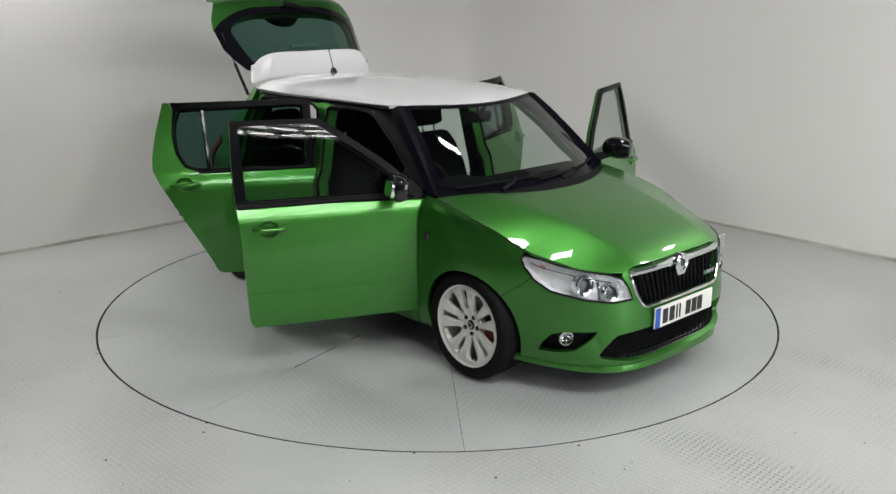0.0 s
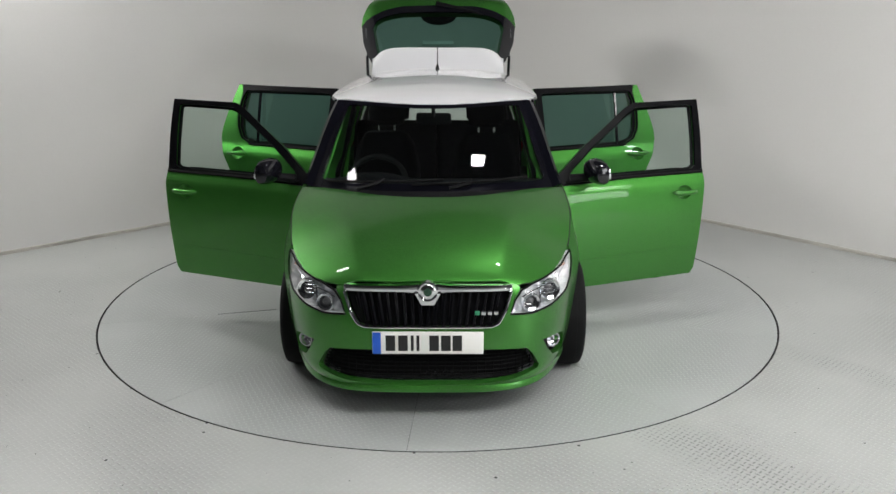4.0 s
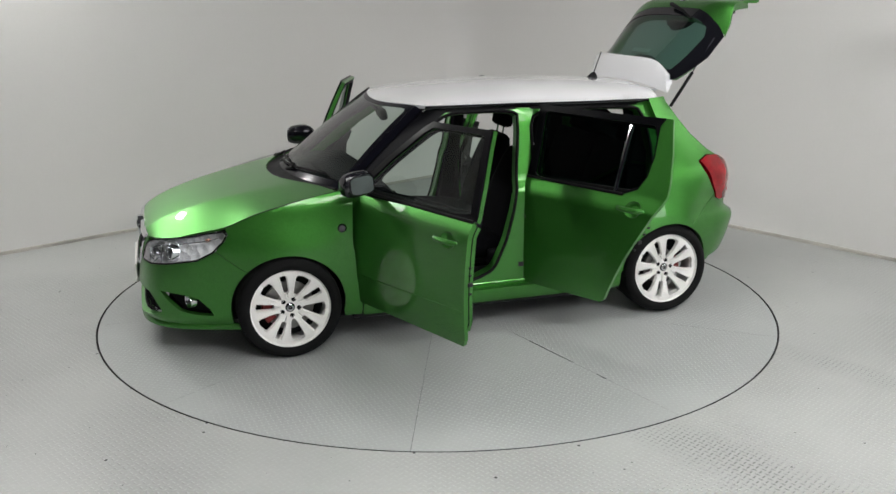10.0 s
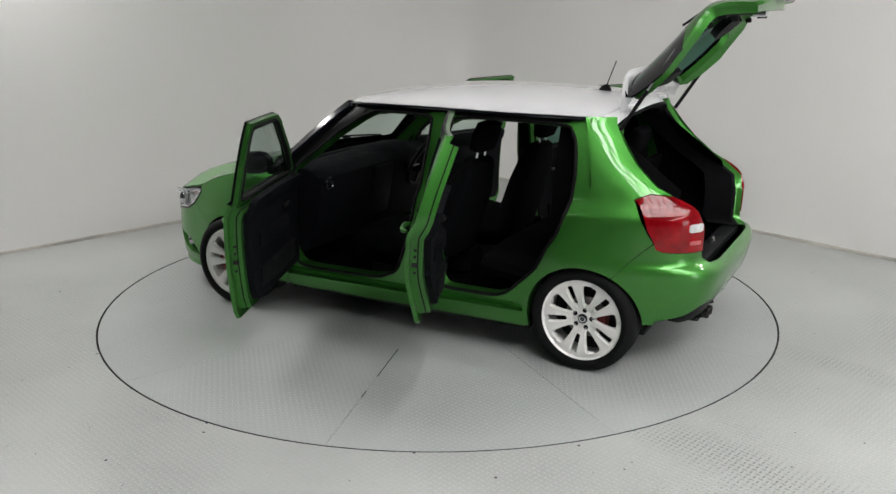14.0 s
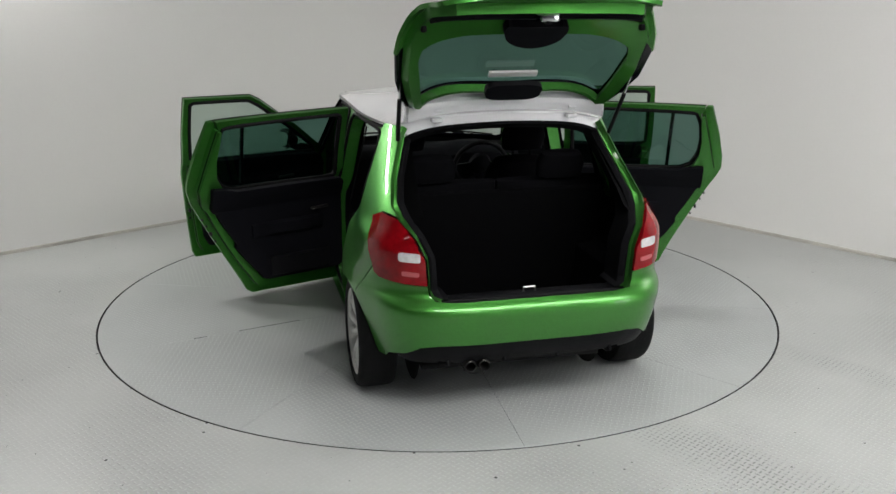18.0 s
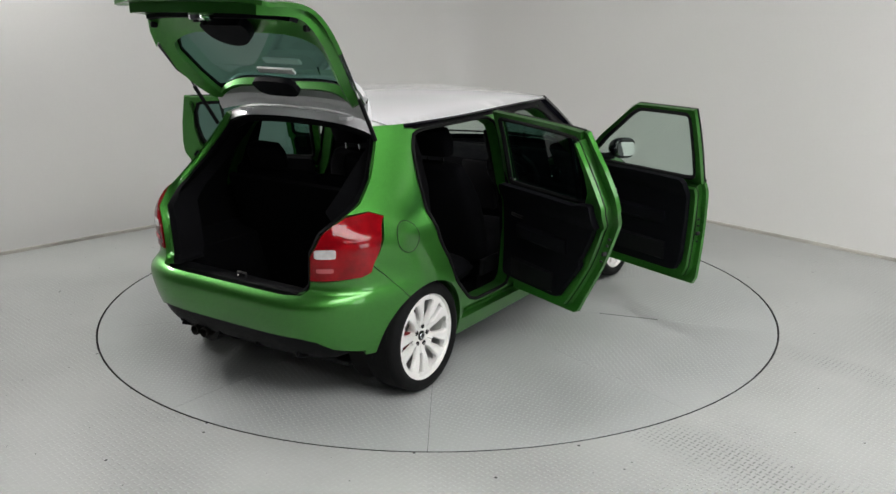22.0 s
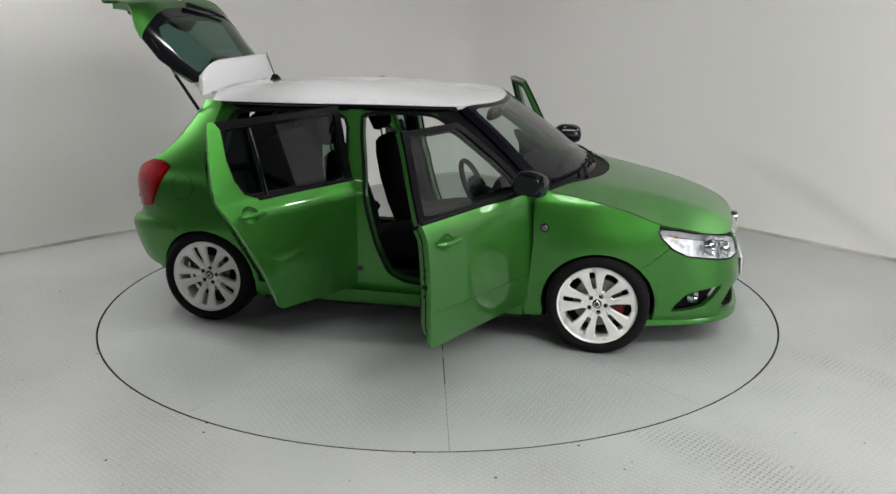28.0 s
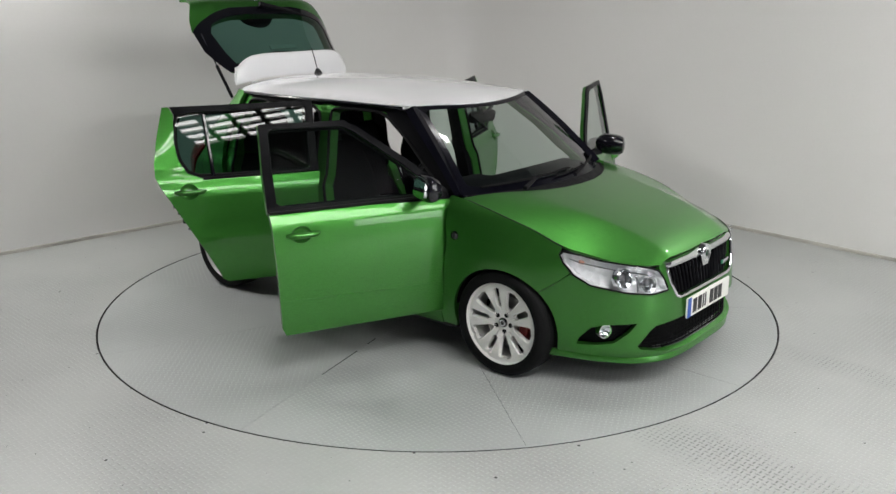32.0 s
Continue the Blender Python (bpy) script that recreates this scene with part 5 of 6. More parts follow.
            # outer handle in its bowl
            b = Build()

            def dish(q, z):
                x = skin(q, z)[0]
                deep = max(0.0, 1 - ((x - hx) / 0.054) ** 2 - ((z - hz) / 0.044) ** 2)
                return inset(fs, 0.0005 + 0.028 * deep ** 0.6)(q, z)
            b.panel(bowl, dish, 0.006, 0.006, depth=0)
            b.obj("handle_bowl", [GREEN], door)
            b = Build()
            pts = []
            for t in np.linspace(-1, 1, 11):
                p = Vector(fs(*S(hx + 0.005 + 0.088 * t, hz + 0.004)))
                pts.append(p + Vector((0, s * (0.010 + 0.026 * (1 - t ** 4)), 0)))
            b.tube(pts, [0.008, 0.013, 0.014, 0.014, 0.014, 0.014, 0.014, 0.014, 0.014, 0.013, 0.008], 10)
            b.obj("handle", [GREEN], door)
            if fr:
                mirror(s, door)
            # latch and bolts on the door's rear edge
            ex, ez = (-0.19, 0.62) if fr else (-1.10, 0.72)
            for i, (dx, dz) in enumerate(((0, 0), (0.0, 0.05), (0.0, -0.05), (0.0, 0.09))):
                b = Build()
                p = Vector(inset(fs, 0.05)(*S(ex + 0.014 - (0.0 if fr else 0.566) * (dz - 0.035), ez + dz)))
                b.box(p + Vector((-0.012, 0, 0)), (0.012, 0.030 if i == 0 else 0.014, 0.022 if i == 0 else 0.012), 0.003)
                b.obj("latch" if i == 0 else "bolt", [GAP], door)
            b = Build()
            for hz2 in (0.45, 0.80):
                b.box((hinge.x + 0.035, s * 0.755, hz2), (0.05, 0.024, 0.04), 0.006)
            b.obj("hinge", [GREEN], door)


def mirror(s, door):
    c = Vector((0.605, s * 0.885, 1.028))
    b = Build()
    rings = []
    for t, k in ((-1, 0.05), (-0.92, 0.45), (-0.7, 0.78), (-0.35, 0.97), (0.1, 1.0), (0.45, 0.97), (0.75, 0.88), (0.92, 0.72), (1.0, 0.3)):
        ring = []
        for i in range(20):
            q = 2 * math.pi * i / 20
            cc, ss = math.cos(q), math.sin(q)
            ex = math.copysign(abs(cc) ** 0.8, cc)
            ey = math.copysign(abs(ss) ** 0.8, ss)
            front = 0.070 if ex > 0 else 0.026
            ring.append(c + Vector((ex * front * (0.35 + 0.65 * k), s * t * 0.100, ey * 0.072 * k - 0.006 * t)))
        rings.append(ring)
    b.loft(rings)
    b.obj("mirror_housing", [GLOSS_BLACK], door, label="gloss black mirror housing")
    b = Build()
    lp = rounded([(-0.076, -0.046), (0.076, -0.050), (0.076, 0.040), (-0.076, 0.046)], 0.3, 4)
    vs = [c + Vector((-0.034 - 0.05 * u + 0.20 * v, s * u, v)) for u, v in lp]
    k = len(vs)
    b.add(vs + [v + Vector((0.02, 0, 0)) for v in vs], [tuple(range(k))] + [(i, (i + 1) % k, k + (i + 1) % k, k + i) for i in range(k)])
    b.obj("mirror_glass", [MIRROR], door)
    b = Build()
    b.tube([c + Vector((0.02, -s * 0.06, -0.045)), c + Vector((0.05, -s * 0.10, -0.055)), Vector((0.72, s * 0.755, 0.965))], [0.026, 0.026, 0.03], 8)
    b.panel([S(0.72, 0.945), S(0.835, 0.945), S(0.80, 0.985), S(0.70, 1.06)], inset(side(s), 0.001), 0.03, 0.03, depth=0.02)
    b.obj("mirror_arm", [PLASTIC], door)


def tailgate():
    hinge = Vector((-1.268, 0, 1.435))
    m = Matrix.Translation(hinge) @ pose(0, 0, 0, 0, 92.6, 0) @ Matrix.Translation(-hinge)
    fs = side(1)
    R = True
    low = [F(0.18, 0.650, R), F(0.34, 0.662, R), F(0.46, 0.678, R), F(0.496, 0.690, R), F(0.512, 0.72, R), F(0.518, 0.82, R), F(0.56, 0.92, R), F(0.628, 1.0, R), F(0.640, 1.045, R)]
    belt = [F(0.52, 1.052, R), F(0.30, 1.020, R), F(0.0, 1.012, R)]
    half = low + belt
    b = Build()
    loop = half + mirror_loop(list(reversed(half[:-1])), True)
    b.panel(loop, fs, SU, 0.025, depth=0.02, centre=(0, 0, 0.8))
    gate = b.obj("tailgate", [GREEN], CAR, label="raised green tailgate with tinted window and white spoiler")
    gate.matrix_local = m
    # window with its dark border
    up = [F(0.636, 1.048, R), F(0.618, 1.15, R), F(0.578, 1.25, R), F(0.542, 1.335, R), F(0.51, 1.378, R), F(0.25, 1.398, R), F(0.0, 1.402, R)]
    rim = list(reversed(belt)) + up
    loop = rim + mirror_loop(list(reversed(rim[1:-1])), True)
    gl = [F(0.0, 1.066, R), F(0.30, 1.074, R), F(0.51, 1.098, R), F(0.540, 1.13, R), F(0.512, 1.25, R), F(0.486, 1.340, R), F(0.46, 1.358, R), F(0.0, 1.378, R)]
    glass = gl + mirror_loop(list(reversed(gl[1:-1])), True)
    b = Build()
    b.panel(loop, inset(fs, 0.001), SU, 0.025, holes=[glass], depth=0.010, centre=(0, 0, 0.8))
    b.obj("window_border", [GLOSS_BLACK], gate)
    b = Build()
    b.panel(glass, inset(fs, 0.004), SU, 0.025, depth=0, back=False, centre=(0, 0, 0.8))
    pane = b.obj("rear_window", [TINTED], gate)
    pane.visible_shadow = False
    # inner shell: painted frame round the window and behind the lower skin
    hole = [F(0.0, 1.062, R), F(0.30, 1.070, R), F(0.53, 1.094, R), F(0.548, 1.13, R), F(0.518, 1.25, R), F(0.490, 1.352, R), F(0.0, 1.381, R)]
    hole = hole + mirror_loop(list(reversed(hole[1:-1])), True)
    sh = [F(0.0, 0.71, R), F(0.43, 0.725, R), F(0.488, 0.82, R), F(0.53, 0.93, R), F(0.605, 1.02, R), F(0.602, 1.15, R), F(0.568, 1.25, R), F(0.535, 1.33, R), F(0.500, 1.366, R), F(0.0, 1.388, R)]
    shell = sh + mirror_loop(list(reversed(sh[1:-1])), True)
    b = Build()
    b.panel(shell, inset(fs, 0.020), SU, 0.025, holes=[hole], depth=0.045, centre=(0, 0, 0.8))
    b.obj("inner_shell", [GREEN], gate)
    b, rings = Build(), []
    for y in np.linspace(-0.515, 0.515, 27):
        e = abs(y) / 0.515
        xl = -1.286 + 0.060 * (abs(y) / 0.56) ** 3
        z0 = roof(xl, y)[2]
        rings.append([(-1.358 + 0.030 * e ** 4, y, 1.384 - 0.034 * e ** 2.5), (-1.345 + 0.030 * e ** 4, y, 1.374 - 0.034 * e ** 2.5), (-1.322 + 0.03 * e ** 4, y, 1.378 - 0.030 * e ** 2), (-1.308 + 0.03 * e ** 4, y, 1.392 - 0.030 * e ** 2), (xl - 0.002, y, z0 - 0.028), (xl - 0.006, y, z0 - 0.010), (-1.38 + 0.03 * e ** 4, y, 1.398 - 0.02 * e ** 2)])
    b.loft(rings)
    b.obj("inner_header", [WHITE], gate)
    for y in (-0.36, 0.36):
        b = Build()
        b.box(Vector((-1.302, y, 1.392)), (0.03, 0.05, 0.03), 0.008)
        b.obj("hinge_plate", [WHITE], gate)
    b = Build()
    b.panel([F(0.125, 1.286, R), F(0.125, 1.312, R), F(-0.125, 1.312, R), F(-0.125, 1.286, R)], inset(fs, 0.030), 0.03, 0.02, depth=0.012, centre=(0, 0, 0.8))
    b.obj("brake_lamp_housing", [PAPER], gate, label="pale housing of the high brake lamp")
    # trim strip along the lower shell, latch, wiper motor cover, brake lamp cover
    b = Build()
    tr = [F(0.0, 0.862, R), F(0.50, 0.868, R), F(0.52, 0.925, R), F(0.0, 0.920, R)]
    b.panel(tr + mirror_loop(list(reversed(tr[1:-1])), True), inset(fs, 0.066), SU, 0.03, depth=0.02, centre=(0, 0, 0.8))
    b.obj("inner_trim", [TRIM], gate)
    b = Build()
    cv = [F(0.152 * math.cos(t), 1.005 + 0.090 * math.sin(t), R) for t in np.linspace(0, 2 * math.pi, 24, endpoint=False)]
    b.panel(cv, inset(fs, 0.075), 0.03, 0.02, depth=0.045, centre=(0, 0, 0.8))
    b.obj("wiper_motor_cover", [TRIM], gate)
    b = Build()
    cv = rounded([F(0.150, 1.297, R), F(0.140, 1.382, R), F(-0.140, 1.382, R), F(-0.150, 1.297, R)], 0.35, 5)
    b.panel(cv, inset(fs, 0.082), 0.03, 0.02, depth=0.03, centre=(0, 0, 0.8))
    b.obj("lamp_cover", [TRIM], gate)
    b = Build()
    b.box((-1.732, 0, 0.790), (0.04, 0.085, 0.085), 0.010)
    b.obj("latch", [CHROME], gate)
    b = Build()
    b.box((-1.710, 0, 0.775), (0.014, 0.022, 0.050), 0.003)
    b.obj("latch_hook", [PLASTIC], gate)
    # badge
    b = Build()
    p = Vector(skin(*F(0, 0.925, R)))
    b.lathe([(0.001, -0.010), (0.036, -0.009), (0.044, -0.004), (0.045, 0.01)], 28, "x", p)
    b.obj("badge", [CHROME], gate)
    # spoiler
    b = Build()
    rings = []
    for y in np.linspace(-0.535, 0.535, 41):
        e = abs(y) / 0.535
        xl = -1.290 + 0.060 * (abs(y) / 0.56) ** 3
        z0 = roof(xl, y)[2]
        lead = Vector((xl, y, z0 - 0.002))
        tip = Vector((-1.455 + 0.105 * e ** 7, y * (1 - 0.03 * e ** 4), 1.432 - 0.050 * e ** 2.6))
        rings.append([lead, lead.lerp(tip, 0.3) + Vector((0, 0, 0.006)), lead.lerp(tip, 0.7) + Vector((0, 0, 0.010)), tip + Vector((0.008, 0, 0.005)), tip + Vector((0, 0, -0.006)), tip + Vector((0.014, 0, -0.022)), Vector((-1.412 + 0.05 * e ** 3, y * 0.985, 1.392 - 0.02 * e)), Vector((xl - 0.03, y * 0.985, z0 - 0.030))])
    b.loft(rings)
    b.obj("spoiler", [WHITE], gate, label="white roof spoiler")
    # rear wiper, hinges, buffers
    b = Build()
    b.tube([Vector(skin(*F(-0.02, 1.02, R))) + Vector((-0.025, 0, 0.01)), Vector(skin(*F(0.20, 1.06, R))) + Vector((-0.018, 0, 0.012)), Vector(skin(*F(0.36, 1.10, R))) + Vector((-0.014, 0, 0.012))], [0.018, 0.010, 0.007], 6)
    b.obj("rear_wiper", [PLASTIC], gate)
    for s in (1, -1):
        b = Build()
        b.box(Vector(inset(side(s), 0.075)(*F(0.545, 0.99, R))), (0.03, 0.025, 0.035), 0.008)
        b.obj("buffer", [RUBBER], gate)
        # gas strut, from the body up to the raised gate
        top = m @ Vector((-1.575, s * 0.595, 1.09))
        foot = Vector((-1.325, s * 0.565, 1.325))
        b = Build()
        mid = foot.lerp(top, 0.5)
        b.tube([foot, mid], 0.011, 8)
        st = b.obj("gas_strut", [PLASTIC], CAR)
        b = Build()
        b.tube([mid, top], 0.005, 8)
        b.obj("strut_rod", [CHROME], st)


front_half()
roof_and_screen()
rear_half()
middle()
wheels()
doors()
tailgate()


# ---- inside the car ----
def rounded_slab(b, rows, mat=0):
    """A cushion from rows of (centre, half width, half depth, depth axis): soft rectangles lofted one to the next."""
    rings = []
    for c, hw, hd, d in rows:
        c, d = Vector(c), Vector(d).normalized()
        ring = []
        for i in range(20):
            q = 2 * math.pi * i / 20
            cc, ss = math.cos(q), math.sin(q)
            u = math.copysign(abs(cc) ** 0.55, cc) * hw
            v = math.copysign(abs(ss) ** 0.6, ss) * hd
            ring.append(c + Vector((0, u, 0)) + d * v)
        rings.append(ring)
    b.loft(rings, mat=mat)


def front_seat(y, x):
    up = Vector((-0.30, 0, 0.95)).normalized()
    fw = Vector((0.95, 0, 0.30)).normalized()
    b = Build()
    base = Vector((x, y, 0.0))
    rows = []
    for t, hw, hd in ((0, 0.19, 0.02), (0.03, 0.235, 0.065), (0.25, 0.25, 0.085), (0.5, 0.245, 0.085), (0.75, 0.25, 0.075), (0.95, 0.235, 0.06), (1, 0.18, 0.02)):
        rows.append((base + Vector((0.53 - 0.55 * t, 0, 0.520 - 0.045 * t)), hw, hd * 1.2, (0.05, 0, 1)))
    rounded_slab(b, rows)
    seat = b.obj("front_seat", [FABRIC], CAR, label="black cloth front seat with head restraint")
    b = Build()
    rows = []
    for t, hw, hd in ((0, 0.20, 0.03), (0.04, 0.235, 0.075), (0.3, 0.25, 0.085), (0.6, 0.245, 0.08), (0.85, 0.205, 0.065), (0.97, 0.16, 0.05), (1, 0.12, 0.02)):
        rows.append((base + Vector((0, 0, 0.46)) + up * 0.64 * t, hw, hd, fw))
    rounded_slab(b, rows)
    b.obj("backrest", [FABRIC], seat)
    head = base + Vector((0, 0, 0.46)) + up * 0.64
    b = Build()
    rows = []
    for t, hw, hd in ((0, 0.09, 0.02), (0.08, 0.125, 0.045), (0.5, 0.135, 0.055), (0.9, 0.115, 0.045), (1, 0.07, 0.02)):
        rows.append((head + up * (0.045 + 0.19 * t), hw, hd, fw))
    rounded_slab(b, rows)
    b.obj("head_restraint", [FABRIC], seat)
    for dy in (-0.055, 0.055):
        b = Build()
        b.tube([head + Vector((0, dy, -0.03)), head + Vector((0, dy, 0)) + up * 0.07], 0.006, 6)
        b.obj("restraint_post", [CHROME], seat)
    for dy in (-0.2, 0.2):
        b = Build()
        b.box(base + Vector((0.22, dy, 0.31)), (0.50, 0.035, 0.10), 0.01)
        b.obj("seat_rail", [PLASTIC], seat)
    b = Build()
    b.box(base + Vector((0.02, 0.265 * (1 if y > 0 else -1), 0.44)), (0.26, 0.03, 0.10), 0.012)
    b.obj("side_cover", [PLASTIC], seat)


def inside_car():
    # floor, bulkhead, sides: the dark tub
    b = Build()
    b.box((0.05, 0, 0.205), (1.75, 1.42, 0.05), 0.01)
    b.obj("cabin_floor", [CARPET], CAR)
    b = Build()
    b.box((-1.32, 0, 0.315), (0.92, 0.94, 0.04), 0.01)
    b.box((-0.855, 0, 0.30), (0.05, 1.40, 0.22), 0.02)
    b.obj("boot_floor", [CARPET], CAR)
    b = Build()
    b.box((0.10, 0, 0.165), (3.2, 0.98, 0.03), 0.01)
    b.box((-0.02, 0, 0.165), (1.72, 1.40, 0.03), 0.01)
    b.box((1.70, 0, 0.190), (0.36, 0.9, 0.03), 0.01)
    b.box((-1.62, 0, 0.285), (0.2, 0.9, 0.03), 0.01)
    b.obj("underbody", [DARK], CAR)
    b = Build()
    b.box((0.90, 0, 0.58), (0.05, 1.38, 0.74), 0.01)
    b.obj("bulkhead", [CARPET], CAR)
    b = Build()
    b.box((0.35, 0, 0.31), (1.05, 0.24, 0.17), 0.04)
    tun = b.obj("centre_console", [PLASTIC], CAR)
    b = Build()
    b.tube([(0.40, 0, 0.39), (0.41, 0, 0.50), (0.40, 0, 0.53)], [0.012, 0.010, 0.024], 10)
    b.obj("gear_lever", [PLASTIC], tun)
    b = Build()
    b.tube([(0.16, 0.0, 0.40), (0.02, 0.0, 0.44), (-0.06, 0, 0.45)], [0.014, 0.014, 0.016], 8)
    b.obj("handbrake", [PLASTIC], tun)
    for s in (1, -1):
        # inner sill, pillar trims and the boot's side walls
        b = Build()
        b.box((-0.02, s * 0.685, 0.275), (1.68, 0.06, 0.10), 0.012)
        b.obj("sill_trim", [PLASTIC], CAR)
        b = Build()
        rings = []
        for z, x0, x1 in ((0.30, -0.06, -0.34), (0.55, -0.115, -0.315), (0.8, -0.165, -0.30), (1.05, -0.20, -0.285), (1.36, -0.222, -0.285)):
            y = Y(-0.25, z) - 0.105
            rings.append([(x0, s * y, z), (x0 - 0.02, s * (y - 0.03), z), (x1 + 0.02, s * (y - 0.03), z), (x1, s * y, z)])
        b.loft(rings)
        b.obj("pillar_trim", [TRIM], CAR)
        b = Build()
        rings = []
        for x in np.linspace(-0.98, -1.66, 9):
            yb = 0.462
            zt = min(1.36, 1.36 - max(0, -1.20 - x) * 0.75)
            ring = [(x, s * yb, 0.33), (x, s * 0.468, 0.675)]
            for z in np.linspace(0.72, max(zt, 0.76), 5):
                ring.append((x, s * max(min(Y(x, z) - 0.10, 0.66), 0.45), z))
            rings.append(ring)
        b.loft(rings, close=False, caps=False)
        b.obj("boot_side_trim", [CARPET], CAR)
        b = Build()
        b.tube([Vector((x, s * (Y(x, 1.36) - 0.13), 1.34)) for x in (0.0, -0.04, -0.14, -0.18)], 0.009, 6)
        b.obj("grab_handle", [TRIM], CAR)
        # belt on the middle pillar
        b = Build()
        b.tube([(-0.27, s * (Y(-0.27, 1.25) - 0.145), 1.25), (-0.27, s * (Y(-0.27, 0.8) - 0.145), 0.80), (-0.24, s * (Y(-0.2, 0.4) - 0.14), 0.36)], 0.020, 6, flat=0.2)
        b.obj("seat_belt", [RUBBER], CAR)
    b = Build()
    b.box((-1.745, 0, 0.60), (0.10, 1.02, 0.05), 0.015)
    b.box((-1.72, 0, 0.45), (0.03, 1.0, 0.30), 0.01)
    b.obj("boot_sill_trim", [PLASTIC], CAR)
    b = Build()
    b.tube([(-1.74, 0.03, 0.625), (-1.74, 0.03, 0.645), (-1.74, -0.03, 0.645), (-1.74, -0.03, 0.625)], 0.006, 6)
    b.obj("latch_loop", [STEEL], CAR)
    # white gutter round the top of the boot opening and the dark header inside it
    b, g, h = Build(), [], []
    for y in np.linspace(-0.545, 0.545, 29):
        e = abs(y) / 0.545
        xr = -1.280 + 0.058 * (abs(y) / 0.56) ** 3
        zr = roof(xr, y)[2] - 0.010
        low = 0.030 * e ** 6
        g.append([(xr, y, zr), (xr - 0.022, y, zr - 0.014), (xr - 0.036, y, zr - 0.032 - low), (xr - 0.046, y, zr - 0.036 - low), (xr - 0.030, y, zr - 0.048 - low)])
        h.append([(xr - 0.048, y, zr - 0.034 - low), (xr - 0.050, y, zr - 0.050 - low), (xr - 0.010, y * 0.97, zr - 0.074 - low * 1.4), (xr + 0.12, y * 0.95, zr - 0.062)])
    b.loft(g, close=False, caps=False)
    b.obj("roof_gutter", [WHITE], CAR)
    b = Build()
    b.loft(h, close=False, caps=False)
    b.obj("rear_header", [SEAL], CAR)
    for y in (-0.36, 0.36):
        b = Build()
        z = roof(-1.28, y)[2]
        b.box((-1.300, y, z - 0.012), (0.05, 0.055, 0.022), 0.006)
        b.obj("tailgate_hinge", [WHITE], CAR)
    # dashboard
    b = Build()
    rings = []
    for y in np.linspace(-0.70, 0.70, 29):
        hump = 0.035 * math.exp(-((y + 0.36) / 0.17) ** 4)
        bulge = 0.03 * math.cos(y * 2.0)
        rings.append([(1.02, y, 0.90), (0.98 - 0.1 * (y / 0.7) ** 2, y, 0.945), (0.80, y, 0.955 + hump * 0.7), (0.64 + bulge * 0.3, y, 0.945 + hump), (0.575 - bulge, y, 0.90 + hump * 0.5), (0.575 - bulge, y, 0.78), (0.60, y, 0.62), (0.68, y, 0.42), (0.90, y, 0.38)])
    b.loft(rings)
    dash = b.obj("dashboard", [TRIM], CAR, label="dark grey dashboard")
    b = Build()
    b.box((0.60, 0.0, 0.72), (0.10, 0.25, 0.36), 0.02, m=pose(0, 0, 0, 0, -10, 0))
    b.obj("radio_panel", [PLASTIC], dash)
    for y in (-0.62, -0.10, 0.10, 0.62):
        b = Build()
        b.lathe([(0.001, -0.006), (0.03, -0.006), (0.036, -0.012), (0.042, -0.004), (0.042, 0.03)], 20, "x", (0.56, y, 0.86))
        b.obj("air_vent", [GLOSS_BLACK], dash)
    # steering wheel
    c = Vector((0.42, -0.36, 0.86))
    tilt = pose(*c, 0, -26, 0)
    b = Build()
    ring = [tilt @ Vector((0, 0.185 * math.cos(q), 0.185 * math.sin(q))) for q in np.linspace(0, 2 * math.pi, 41)]
    b.tube(ring, 0.017, 8, caps=False)
    sw = b.obj("steering_wheel", [PLASTIC], CAR)
    b = Build()
    b.lathe([(0.001, -0.03), (0.05, -0.028), (0.075, -0.012), (0.08, 0.02), (0.05, 0.06)], 20, "x")
    b.move(tilt)
    b.obj("airbag_cover", [TRIM], sw)
    for q in (0, 180, 270):
        b = Build()
        a = radians(q)
        b.tube([tilt @ Vector((0.005, 0.06 * math.cos(a), 0.06 * math.sin(a))), tilt @ Vector((0, 0.175 * math.cos(a), 0.175 * math.sin(a)))], [0.024, 0.016], 8, flat=0.5)
        b.obj("wheel_spoke", [GLOSS_BLACK], sw)
    b = Build()
    b.tube([c, Vector((0.62, -0.36, 0.78))], 0.045, 10)
    b.obj("steering_column", [PLASTIC], sw)
    front_seat(0.36, -0.19)
    front_seat(-0.36, -0.30)
    # rear bench
    b = Build()
    rows = []
    for t, hd in ((0, 0.03), (0.04, 0.08), (0.4, 0.10), (0.8, 0.09), (1.0, 0.07)):
        rows.append((Vector((-0.52 - 0.46 * t, 0, 0.475 - 0.05 * t)), 0.64, hd, (0.05, 0, 1)))
    rounded_slab(b, rows)
    bench = b.obj("rear_seat", [FABRIC], CAR, label="black cloth rear bench seat")
    for y, hw in ((0.32, 0.325), (-0.325, 0.32)):
        b = Build()
        rows = []
        for t, hd in ((0, 0.03), (0.05, 0.06), (0.5, 0.075), (0.92, 0.06), (1, 0.025)):
            rows.append((Vector((-0.93 - 0.20 * t, y, 0.45 + 0.61 * t)), hw, hd, (0.95, 0, 0.33)))
        rounded_slab(b, rows)
        b.obj("rear_backrest", [FABRIC], bench)
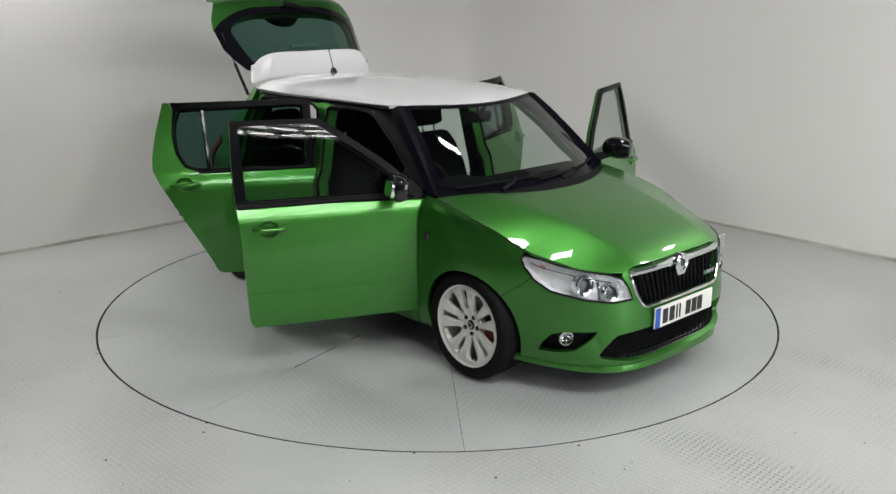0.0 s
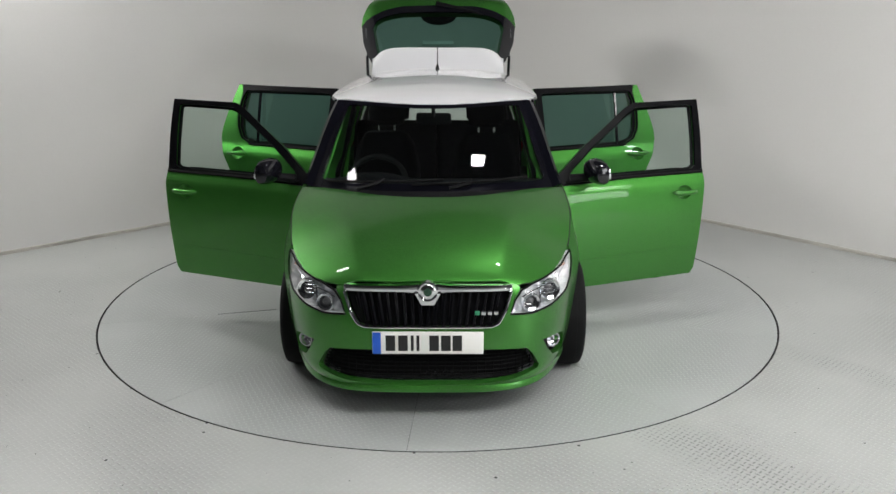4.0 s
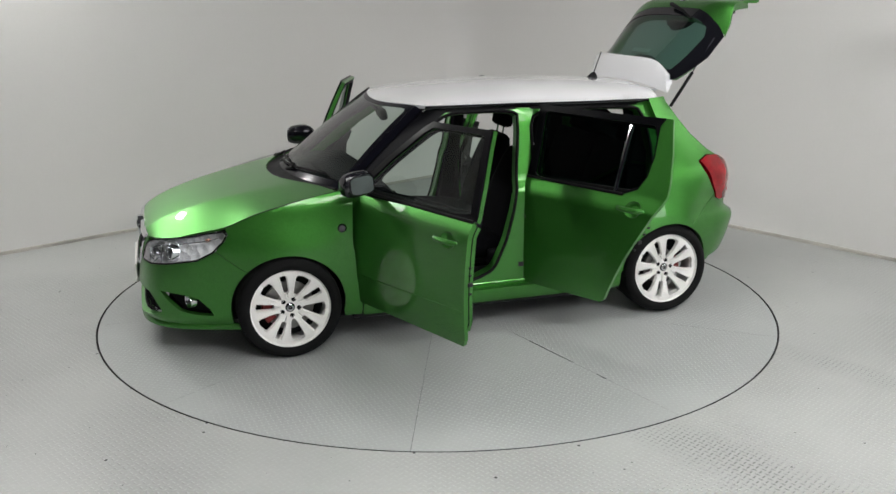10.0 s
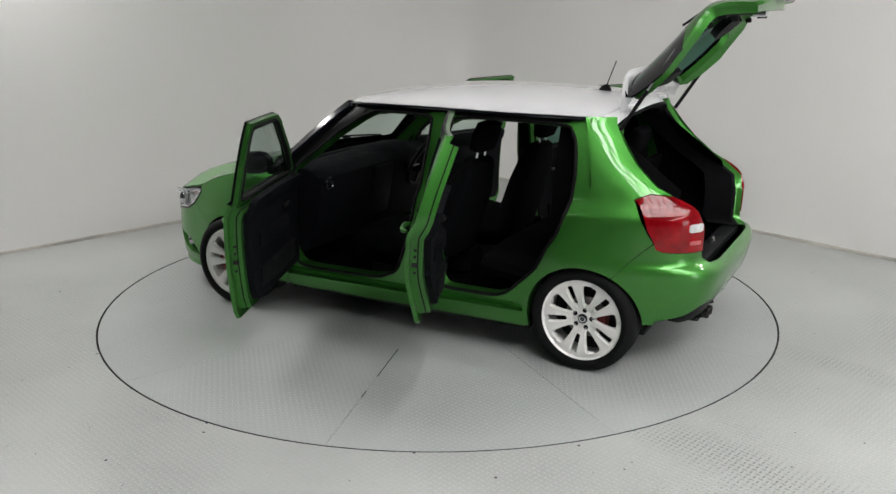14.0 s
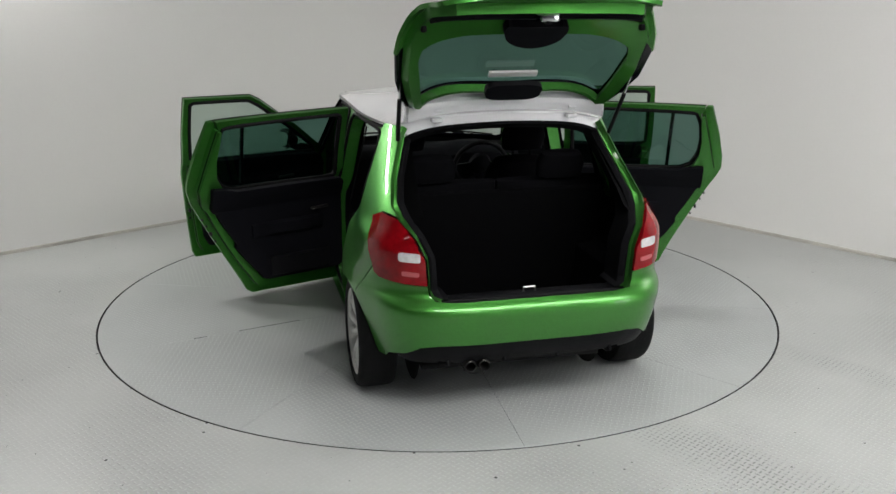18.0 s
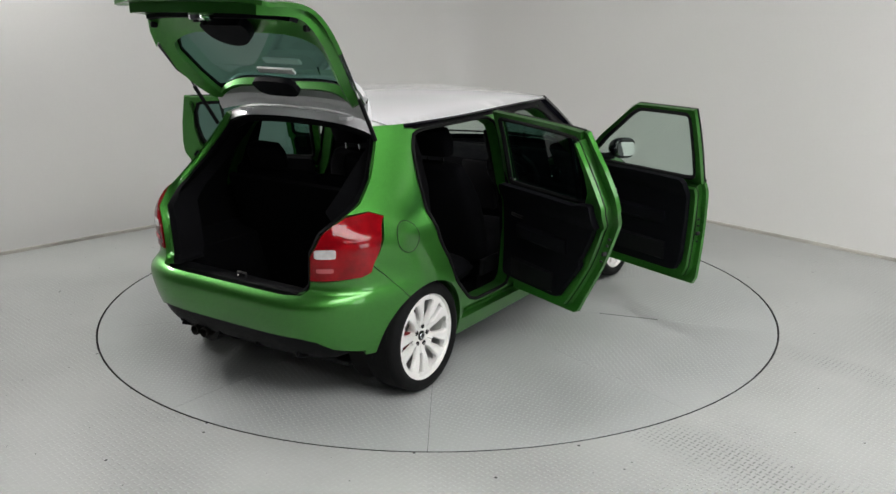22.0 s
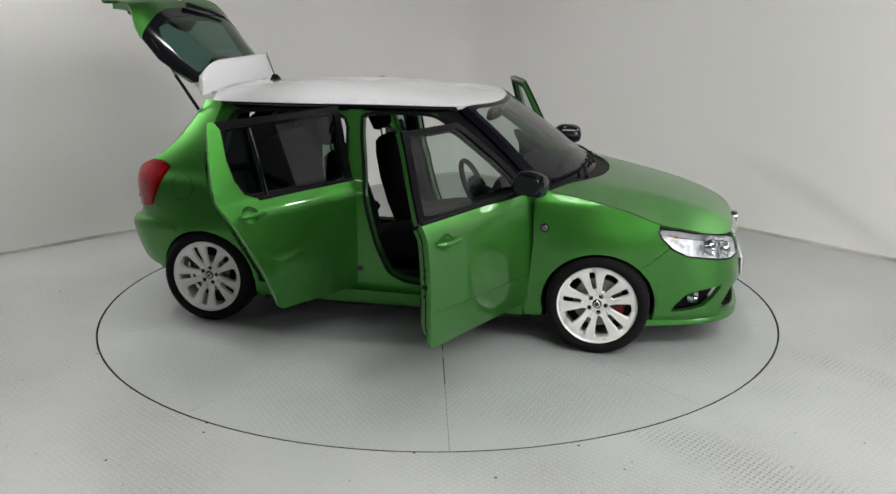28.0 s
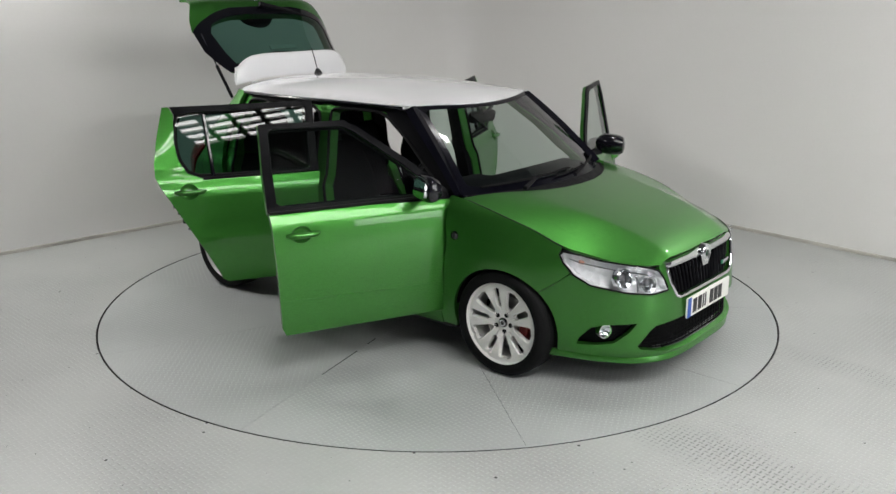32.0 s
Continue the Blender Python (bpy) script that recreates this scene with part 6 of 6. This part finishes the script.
    for y in (0.36, -0.36):
        b = Build()
        rows = []
        for t, hw, hd in ((0, 0.09, 0.02), (0.1, 0.13, 0.045), (0.6, 0.135, 0.05), (0.92, 0.11, 0.04), (1, 0.07, 0.02)):
            rows.append((Vector((-1.135 - 0.05 * t, y, 1.065 + 0.15 * t)), hw, hd, (0.95, 0, 0.33)))
        rounded_slab(b, rows)
        b.obj("rear_head_restraint", [FABRIC], bench)
    b = Build()
    b.loft([[(-1.045, y, 0.335), (-1.075, y, 0.335), (-1.262, y, 1.02), (-1.232, y, 1.03)] for y in (-0.575, 0.575)])
    b.obj("seat_back_panel", [CARPET], bench)
    # sun visors
    for y in (0.36, -0.36):
        b = Build()
        b.box((0.30, y, 1.375), (0.16, 0.36, 0.018), 0.008, m=pose(0, 0, 0, 0, 12, 0))
        b.obj("sun_visor", [TRIM], CAR)


inside_car()


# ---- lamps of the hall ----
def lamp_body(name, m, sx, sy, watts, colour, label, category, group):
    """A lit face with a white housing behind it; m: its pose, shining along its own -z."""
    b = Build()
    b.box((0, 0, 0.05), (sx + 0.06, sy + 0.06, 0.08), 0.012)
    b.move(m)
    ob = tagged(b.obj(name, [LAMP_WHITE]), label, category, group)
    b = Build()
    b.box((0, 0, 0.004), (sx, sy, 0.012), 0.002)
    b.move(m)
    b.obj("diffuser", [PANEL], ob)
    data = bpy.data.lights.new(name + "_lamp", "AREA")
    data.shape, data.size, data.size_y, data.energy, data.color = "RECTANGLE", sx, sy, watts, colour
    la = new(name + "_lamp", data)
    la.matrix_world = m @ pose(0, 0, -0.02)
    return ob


def wall_flood(x, y, z, watts):
    m = look((x, y, z), (0, -1.0, 0.6))
    lamp_body("wall_floodlight", m, 0.24, 0.16, watts, (1.0, 0.985, 0.96), "white floodlight on the studio wall", "floodlight", "wall floodlights")


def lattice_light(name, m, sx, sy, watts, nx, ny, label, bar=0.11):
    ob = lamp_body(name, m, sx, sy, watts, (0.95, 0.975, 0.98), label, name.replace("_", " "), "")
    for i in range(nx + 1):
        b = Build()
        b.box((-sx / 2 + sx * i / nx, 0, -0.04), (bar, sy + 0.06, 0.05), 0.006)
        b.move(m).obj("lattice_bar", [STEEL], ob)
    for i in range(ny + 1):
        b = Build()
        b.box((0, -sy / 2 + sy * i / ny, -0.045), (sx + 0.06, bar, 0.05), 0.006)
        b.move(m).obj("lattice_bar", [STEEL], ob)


for x, y, z, w in ((-3.30, 1.10, 2.95, 35), (-3.95, 0.50, 3.0, 35), (3.75, 0.40, 3.0, 12), (4.60, -0.55, 3.3, 13)):
    wall_flood(x, y, z, w)
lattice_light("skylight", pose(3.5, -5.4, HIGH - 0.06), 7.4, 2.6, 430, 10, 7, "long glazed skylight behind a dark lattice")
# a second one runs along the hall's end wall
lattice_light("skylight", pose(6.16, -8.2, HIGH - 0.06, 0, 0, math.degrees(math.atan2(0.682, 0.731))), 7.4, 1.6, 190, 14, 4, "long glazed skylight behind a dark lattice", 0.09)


def roller_door(s0, s1, high):
    """A wide door of pale slats that lets the daylight in, in the hall's end wall."""
    o = CORNER + DR * (LONG - 0.06)
    turn = math.degrees(math.atan2(DL.y, DL.x))
    n = 18
    wide = s1 - s0
    mid = o + DL * ((s0 + s1) / 2)
    b = Build()
    for x in (-wide / 2 - 0.05, wide / 2 + 0.05):
        b.box((x, 0, high / 2), (0.10, 0.10, high), 0.01)
    b.box((0, 0, high + 0.10), (wide + 0.2, 0.16, 0.20), 0.02)
    m = pose(mid.x, mid.y, 0, 0, 0, turn)
    ob = tagged(b.move(m).obj("roller_door", [FAR_WALL]), "closed roller door of translucent white slats lit by daylight", "roller door")
    for i in range(n):
        b = Build()
        h = high / n
        b.box((0, 0, h * (i + 0.5)), (wide, 0.02, h - 0.018), 0.004)
        b.move(m).obj("slat", [DAYLIT], ob)
    return ob


roller_door(0.6, 3.2, 2.9)
for x, y, w in ((1.15, -0.3, 34), (-2.9, -0.2, 5)):
    lamp_body("ceiling_light", pose(x, y, HIGH - 0.06), 0.40, 0.25, w, (1.0, 0.99, 0.97), "white rectangular ceiling light", "ceiling light", "ceiling lights")
# added fill lamp over the hall's left end; no source known there
for x, w in ((-5.2, 10),):
    lamp_body("ceiling_light", pose(x, -6.3, HIGH - 0.06, 0, 0, 0), 1.6, 0.3, w, (1.0, 0.99, 0.97), "white rectangular ceiling light", "ceiling light", "ceiling lights")


def motions():
    rows = []
    turn = []
    for t, a in TURNS:
        c, s = math.cos(radians(a)), math.sin(radians(a))
        rows.append((t, pose(c * OFF[0] - s * OFF[1], s * OFF[0] + c * OFF[1], 0, 0, 0, a)))
        turn.append((t, pose(0, 0, 0, 0, 0, a)))
    walk(CAR, rows)
    walk(TABLE, turn)


motions()
